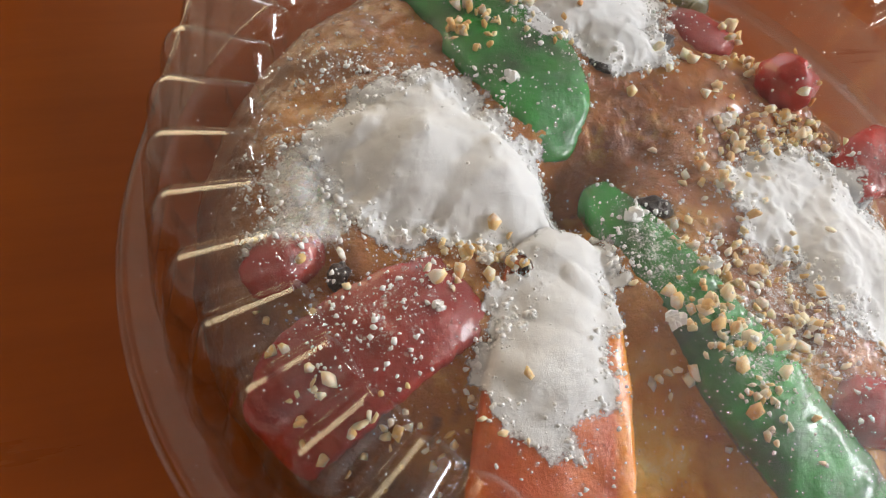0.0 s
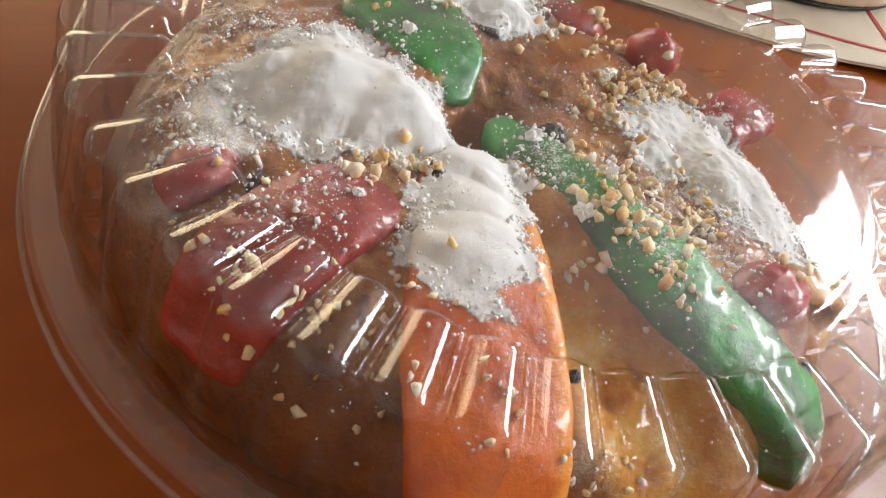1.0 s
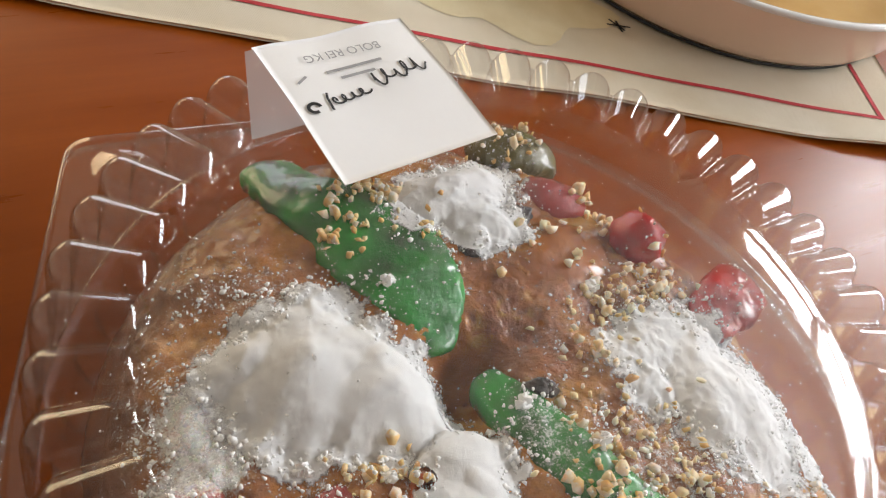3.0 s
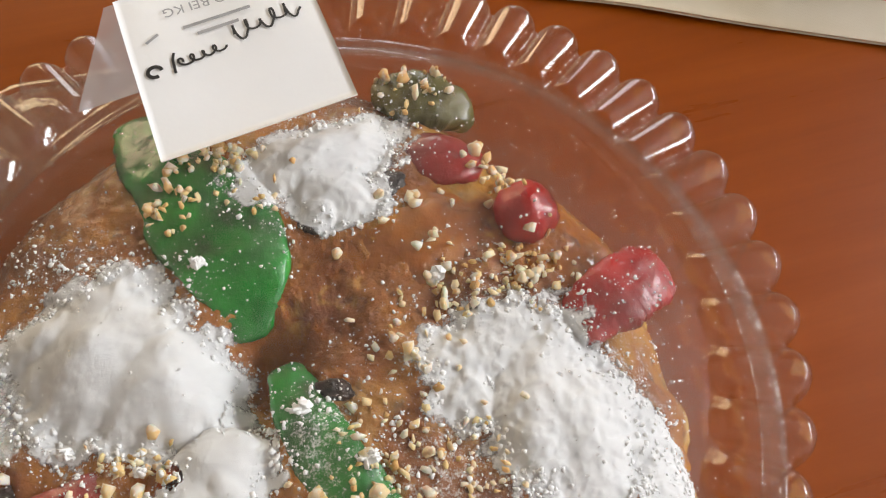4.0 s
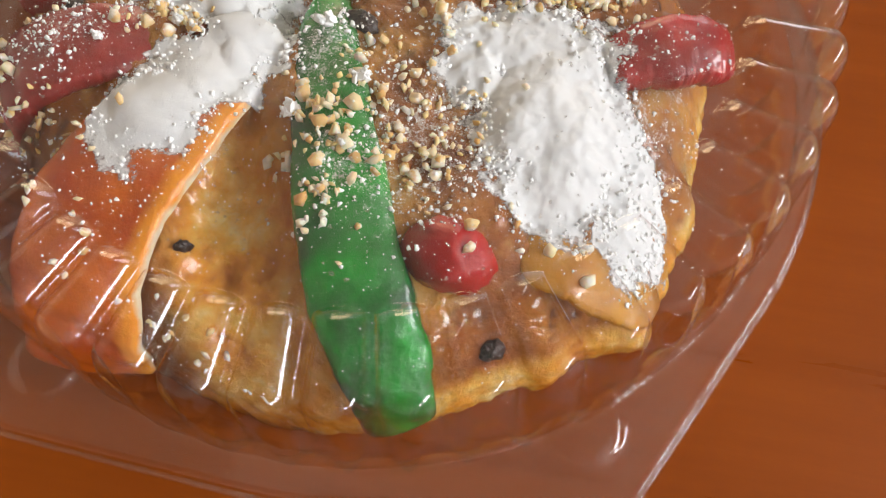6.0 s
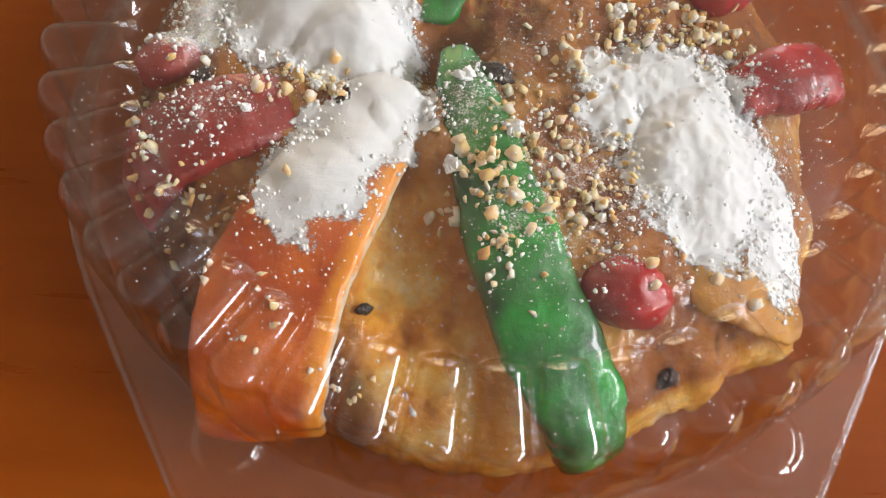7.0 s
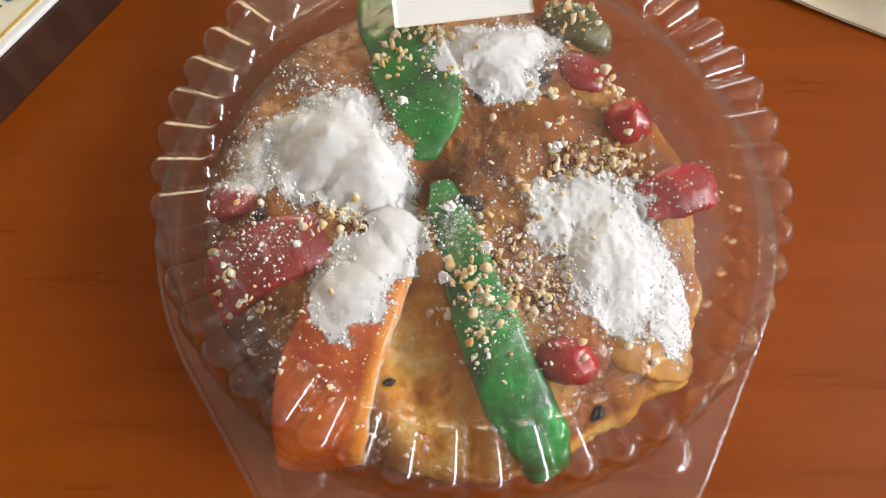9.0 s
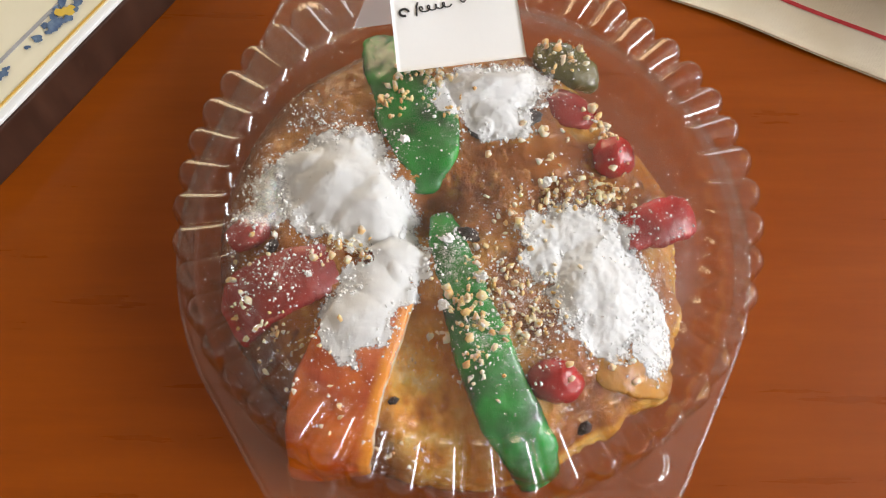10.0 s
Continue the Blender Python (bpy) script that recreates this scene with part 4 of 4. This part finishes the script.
def build_label():
    ax, ay = np.array([0.055, 0.0085]), np.array([-0.0065, 0.058])
    o = np.array([-0.030, 0.0568])

    def place(u, v, lift=0.0):
        p = o + ax * u + ay * v
        r = math.hypot(*p)
        z = 0.0640 + 0.0018 * float(smoothstep(0.065, 0.098, r)) - 0.01 * max(0.0, r - 0.100)
        z += 0.0006 * math.sin(u * 9 + 1) * v
        return (p[0], p[1], z + lift)

    n = 28
    up = [place(i / n, j / n, 0.0003) for i in range(n + 1) for j in range(n + 1)]
    lo = [place(i / n, j / n) for i in range(n + 1) for j in range(n + 1)]
    k = n + 1
    faces = grid_faces(k, k)
    faces = faces + [tuple(a + k * k for a in f[::-1]) for f in faces]
    rim = [i * k for i in range(k)] + [n * k + j for j in range(1, k)] + [i * k + n for i in range(n - 1, -1, -1)] + [j for j in range(n - 1, 0, -1)]
    faces += [(b, a, a + k * k, b + k * k) for a, b in zip(rim, rim[1:] + rim[:1])]
    lab = mesh_ob("paper_label", up + lo, faces, PAPER)
    tagged(lab, "white paper price label stuck over the lid edge", "label")

    def stroke(name, pts, w, mat, lift=0.0007):
        """A pen or print line along label coordinates."""
        v, f = [], []
        for i, (a, b) in enumerate(pts):
            a0, b0 = pts[max(0, i - 1)]
            a1, b1 = pts[min(len(pts) - 1, i + 1)]
            t = Vector((a1 - a0, b1 - b0)).normalized()
            for s in (-1, 1):
                v.append(place(a - t.y * s * w, b + t.x * s * w, lift))
        for i in range(len(pts) - 1):
            f.append((2 * i, 2 * i + 1, 2 * i + 3, 2 * i + 2))
        return mesh_ob(name, v, f, mat, lab, False)

    # printed words, read from the far side
    cu = bpy.data.curves.new("printed_words", "FONT")
    cu.body, cu.size, cu.align_x = "BOLO REI KG", 0.0046, "CENTER"
    cu.materials.append(GREYINK)
    word = new("printed_words", cu)
    word.parent = lab
    c = Vector(place(0.47, 0.84, 0.0016))
    word.matrix_world = Matrix.Translation(c) @ pose(0, 0, 0, -3, 0, 180 + 8)
    for v0, u0, u1 in ((0.70, 0.30, 0.66), (0.64, 0.36, 0.58)):
        stroke("printed_line", [(u0, v0), (u1, v0)], 0.010, GREYINK)
    stroke("printed_mark", [(0.10, 0.66), (0.17, 0.70)], 0.008, GREYINK)
    # two words by hand as plain wavy lines, and a round mark
    rnd = random.Random(8)
    for u0, u1, v0, turns in ((0.22, 0.46, 0.49, 4), (0.52, 0.88, 0.56, 5)):
        pts = []
        reach = [(rnd.choice((0.022, 0.026, 0.030, 0.060)), rnd.choice((0.020, 0.022, 0.050)), rnd.uniform(0.4, 1.0)) for _ in range(turns + 1)]
        for i in range(turns * 14 + 1):
            f = i / 14
            up, down, width = reach[int(f)]
            w = math.sin(f * 6.283)
            pts.append((u0 + (u1 - u0) * f / turns + 0.026 * width * math.cos(f * 6.283), v0 + 0.11 * (u1 - u0) * f / turns + (up if w > 0 else down) * w))
        stroke("pen_line", pts, 0.0065, INK)
    stroke("pen_mark", [(0.10 + 0.035 * math.cos(a * 0.3), 0.48 + 0.030 * math.sin(a * 0.3)) for a in range(18)], 0.010, INK)
    stroke("pen_comma", [(0.195, 0.44), (0.20, 0.52), (0.215, 0.56)], 0.007, INK)
    # clear tail of tape beside it
    pts = [place((-0.05 - 0.25 * (1 - j / 12)) * (1 - i / 8), 0.40 + 0.58 * j / 12, 0.0005) for i in range(9) for j in range(13)]
    tape = mesh_ob("tape_tail", pts, grid_faces(9, 13), TAPE)
    tape.parent = lab
    tagged(tape, "greyish clear tape")


TAPE, _nt, _b = material("grey_clear_tape")
_mx = _nt.nodes.new("ShaderNodeMixShader")
_tr = _nt.nodes.new("ShaderNodeBsdfTransparent")
_mx.inputs[0].default_value = 0.42
_b.inputs["Base Color"].default_value = (0.55, 0.55, 0.58, 1)
_b.inputs["Roughness"].default_value = 0.3
_nt.links.new(_tr.outputs[0], _mx.inputs[1])
_nt.links.new(_b.outputs[0], _mx.inputs[2])
_nt.links.new(_mx.outputs[0], _nt.nodes["Material Output"].inputs[0])
build_label()

# ---- place mat ----
MAT = Matrix(((-0.905, 0.425, 0, 0.322), (0.425, 0.905, 0, 0.048), (0, 0, 1, 0), (0, 0, 0, 1)))


def build_mat():
    L, W, n, k = 0.58, 0.40, 150, 90
    V = []
    for lift in (1, 0):
        for i in range(n + 1):
            for j in range(k + 1):
                a, b = L * i / n, W * j / k
                edge = 0.0005 * math.sin(a * 70) + 0.0005 * math.sin(a * 31 + 2)
                b2 = b + edge * (1 - j / k)
                curl = 0.003 * math.exp(-((a - 0.02) / 0.05) ** 2) * math.exp(-(b / 0.012) ** 2)
                z = 0.0006 + lift * 0.0016 + curl + 0.0008 * (1 + math.sin(a * 44 + b * 20)) * math.exp(-(b / 0.02) ** 2)
                p = MAT @ Vector((a, b2, z))
                V.append(p)
    faces = grid_faces(n + 1, k + 1)
    m = (n + 1) * (k + 1)
    faces = [f[::-1] for f in faces] + [tuple(x + m for x in f) for f in faces]
    kk = k + 1
    rim = [i * kk for i in range(n + 1)] + [n * kk + j for j in range(1, kk)] + [i * kk + k for i in range(n - 1, -1, -1)] + list(range(k - 1, 0, -1))
    faces += [(a, b, b + m, a + m) for a, b in zip(rim, rim[1:] + rim[:1])]
    ob = mesh_ob("place_mat", V, faces, LINEN)
    tagged(ob, "cream linen place mat with a red border line", "place mat")
    for name, x0, x1, y0, y1 in (("red_border", 0.025, L - 0.025, 0.0238, 0.0266), ("red_border", 0.0236, 0.0266, 0.0240, W - 0.025)):
        V, q = [], 120
        for i in range(q + 1):
            for j in (0, 1):
                if x1 - x0 > y1 - y0:
                    a, b = x0 + (x1 - x0) * i / q, (y0, y1)[j]
                else:
                    a, b = (x0, x1)[j], y0 + (y1 - y0) * i / q
                b += 0.0005 * math.sin(a * 70) * (1 - b / W) + 0.0005 * math.sin(a * 31 + 2) * (1 - b / W)
                z = 0.0026 + 0.0008 * (1 + math.sin(a * 44 + b * 20)) * math.exp(-(b / 0.02) ** 2) + 0.003 * math.exp(-((a - 0.02) / 0.05) ** 2) * math.exp(-(b / 0.012) ** 2)
                V.append(MAT @ Vector((a, b, z)))
        mesh_ob(name, V, grid_faces(q + 1, 2), REDTHREAD, ob)
    # pale embroidered patches
    for a, b, ra, rb, m in ((0.235, 0.075, 0.055, 0.035, YELLOWTHREAD), (0.375, 0.055, 0.030, 0.018, BLUETHREAD)):
        bm = bmesh.new()
        ring = [bm.verts.new(MAT @ Vector((a + ra * math.cos(t * 0.157) * (1 + 0.18 * math.sin(t * 0.7)), b + rb * math.sin(t * 0.157) * (1 + 0.2 * math.sin(t * 0.9 + 1)), 0.00245))) for t in range(40)]
        bm.faces.new(ring[::-1])
        part("embroidery", bm, m, ob)
    bm = bmesh.new()
    for x0, y0, x1, y1 in ((0.170, 0.062, 0.178, 0.070), (0.174, 0.070, 0.172, 0.060), (0.166, 0.066, 0.180, 0.065)):
        d = Vector((y1 - y0, x0 - x1)).normalized() * 0.0006
        bm.faces.new([bm.verts.new(MAT @ Vector((x, y, 0.0030))) for x, y in ((x0 + d.x, y0 + d.y), (x1 + d.x, y1 + d.y), (x1 - d.x, y1 - d.y), (x0 - d.x, y0 - d.y))])
    part("embroidered_mark", bm, INK, ob)


YELLOWTHREAD = make_plain("pale_yellow_thread", (0.70, 0.60, 0.38), (0.76, 0.67, 0.46), 0.9, 60)
BLUETHREAD = make_plain("pale_blue_thread", (0.42, 0.46, 0.50), (0.52, 0.56, 0.58), 0.9, 60)
build_mat()


def revolve(prof, seg=96):
    th = np.linspace(0, 2 * math.pi, seg, endpoint=False)
    V = np.vstack([np.stack([r * np.cos(th), r * np.sin(th), np.full(seg, z)], -1) for r, z in prof])
    return V, grid_faces(len(prof), seg, True)


def build_dish():
    d = tagged(new("round_dish"), "round beige ceramic dish with a white rim on the place mat", "dish")
    V, F = revolve([(0.001, 0.004), (0.126, 0.004), (0.130, 0.006), (0.1345, 0.012), (0.1400, 0.024), (0.1450, 0.036), (0.1465, 0.0415)])
    mesh_ob("body", V, F, BLUSH, d)
    V, F = revolve([(0.1465, 0.0416), (0.1478, 0.0435), (0.1460, 0.0450), (0.1430, 0.0440), (0.1400, 0.038), (0.132, 0.022)])
    tagged(mesh_ob("rim", V, F, WHITEGLAZE, d), "white glazed rim")
    V, F = revolve([(0.132, 0.022), (0.10, 0.0185), (0.05, 0.018), (0.001, 0.018)])
    tagged(mesh_ob("well", V, F, OCHRE, d), "ochre yellow glazed inside")
    V, F = revolve([(0.1280, 0.0040), (0.1285, 0.0030), (0.1280, 0.0022), (0.1260, 0.0022)])
    tagged(mesh_ob("foot_line", V, F, INK, d), "dark foot line")
    d.matrix_world = pose(0.316, 0.252, 0.0012)
    return d


OCHRE = make_plain("ochre_glaze", (0.55, 0.32, 0.10), (0.68, 0.44, 0.17), 0.15, 14, coat=0.4)
build_dish()

# ---- tile tray ----


def build_tray():
    d = tagged(new("tile_tray"), "dark wooden tray with a painted cream tile top", "tray")
    S, H = 0.20, 0.028
    part("tray_body", box(-S, 0.0, 0, 0.0, S, H, 0.0015), DARKWOOD, d)
    part("tile", box(-S + 0.001, 0.001, H, -0.0005, S - 0.001, H + 0.003, 0.0012), WHITEGLAZE, d, "cream painted glazed tile")
    part("tile_field", box(-S + 0.004, 0.003, H + 0.003, -0.0042, S - 0.004, H + 0.0034), CERAMIC, d)
    for x0, y0, x1, y1 in ((-0.0060, 0.004, -0.0048, S - 0.005), (-S + 0.005, 0.0048, -0.0060, 0.0060)):
        part("gold_line", box(x0, y0, H + 0.0034, x1, y1, H + 0.0038), GOLD, d)
    for x0, y0, x1, y1 in ((-0.0235, 0.02, -0.0215, S - 0.03),):
        part("grey_band", box(x0, y0, H + 0.0034, x1, y1, H + 0.00365), GREYINK, d)
    rnd = random.Random(4)
    for k in range(3):
        cy = 0.045 + 0.060 * k
        for q in range(46):
            t = rnd.uniform(-1, 1)
            s = rnd.uniform(0.0012, 0.0030) * (1.2 - 0.6 * abs(t))
            bm = bmesh.new()
            n = 7
            c = Vector((-0.0165 + rnd.gauss(0, 0.0030) * (1.1 - abs(t)), cy + t * 0.024, H + 0.0038 + 0.00001 * q))
            bm.faces.new([bm.verts.new(c + Vector((s * rnd.uniform(0.6, 1.2) * math.cos(6.283 * i / n), s * rnd.uniform(0.6, 1.2) * math.sin(6.283 * i / n), 0))) for i in range(n)])
            part("painted_petal", bm, BLUE, d)
        for q in range(6):
            bm = bmesh.new()
            c = Vector((-0.0165 + rnd.gauss(0, 0.0018), cy + rnd.gauss(0, 0.003), H + 0.0044 + 0.00001 * q))
            bm.faces.new([bm.verts.new(c + Vector((0.0024 * rnd.uniform(0.6, 1.2) * math.cos(6.283 * i / 7), 0.0024 * rnd.uniform(0.6, 1.2) * math.sin(6.283 * i / 7), 0))) for i in range(7)])
            part("painted_flower", bm, YELLOW, d)
    a = math.degrees(math.atan2(0.069, 0.045)) - 90
    d.matrix_world = pose(-0.2120 - 0.045 * 0.55, 0.050 - 0.069 * 0.55, 0, 0, 0, a)
    return d


build_tray()
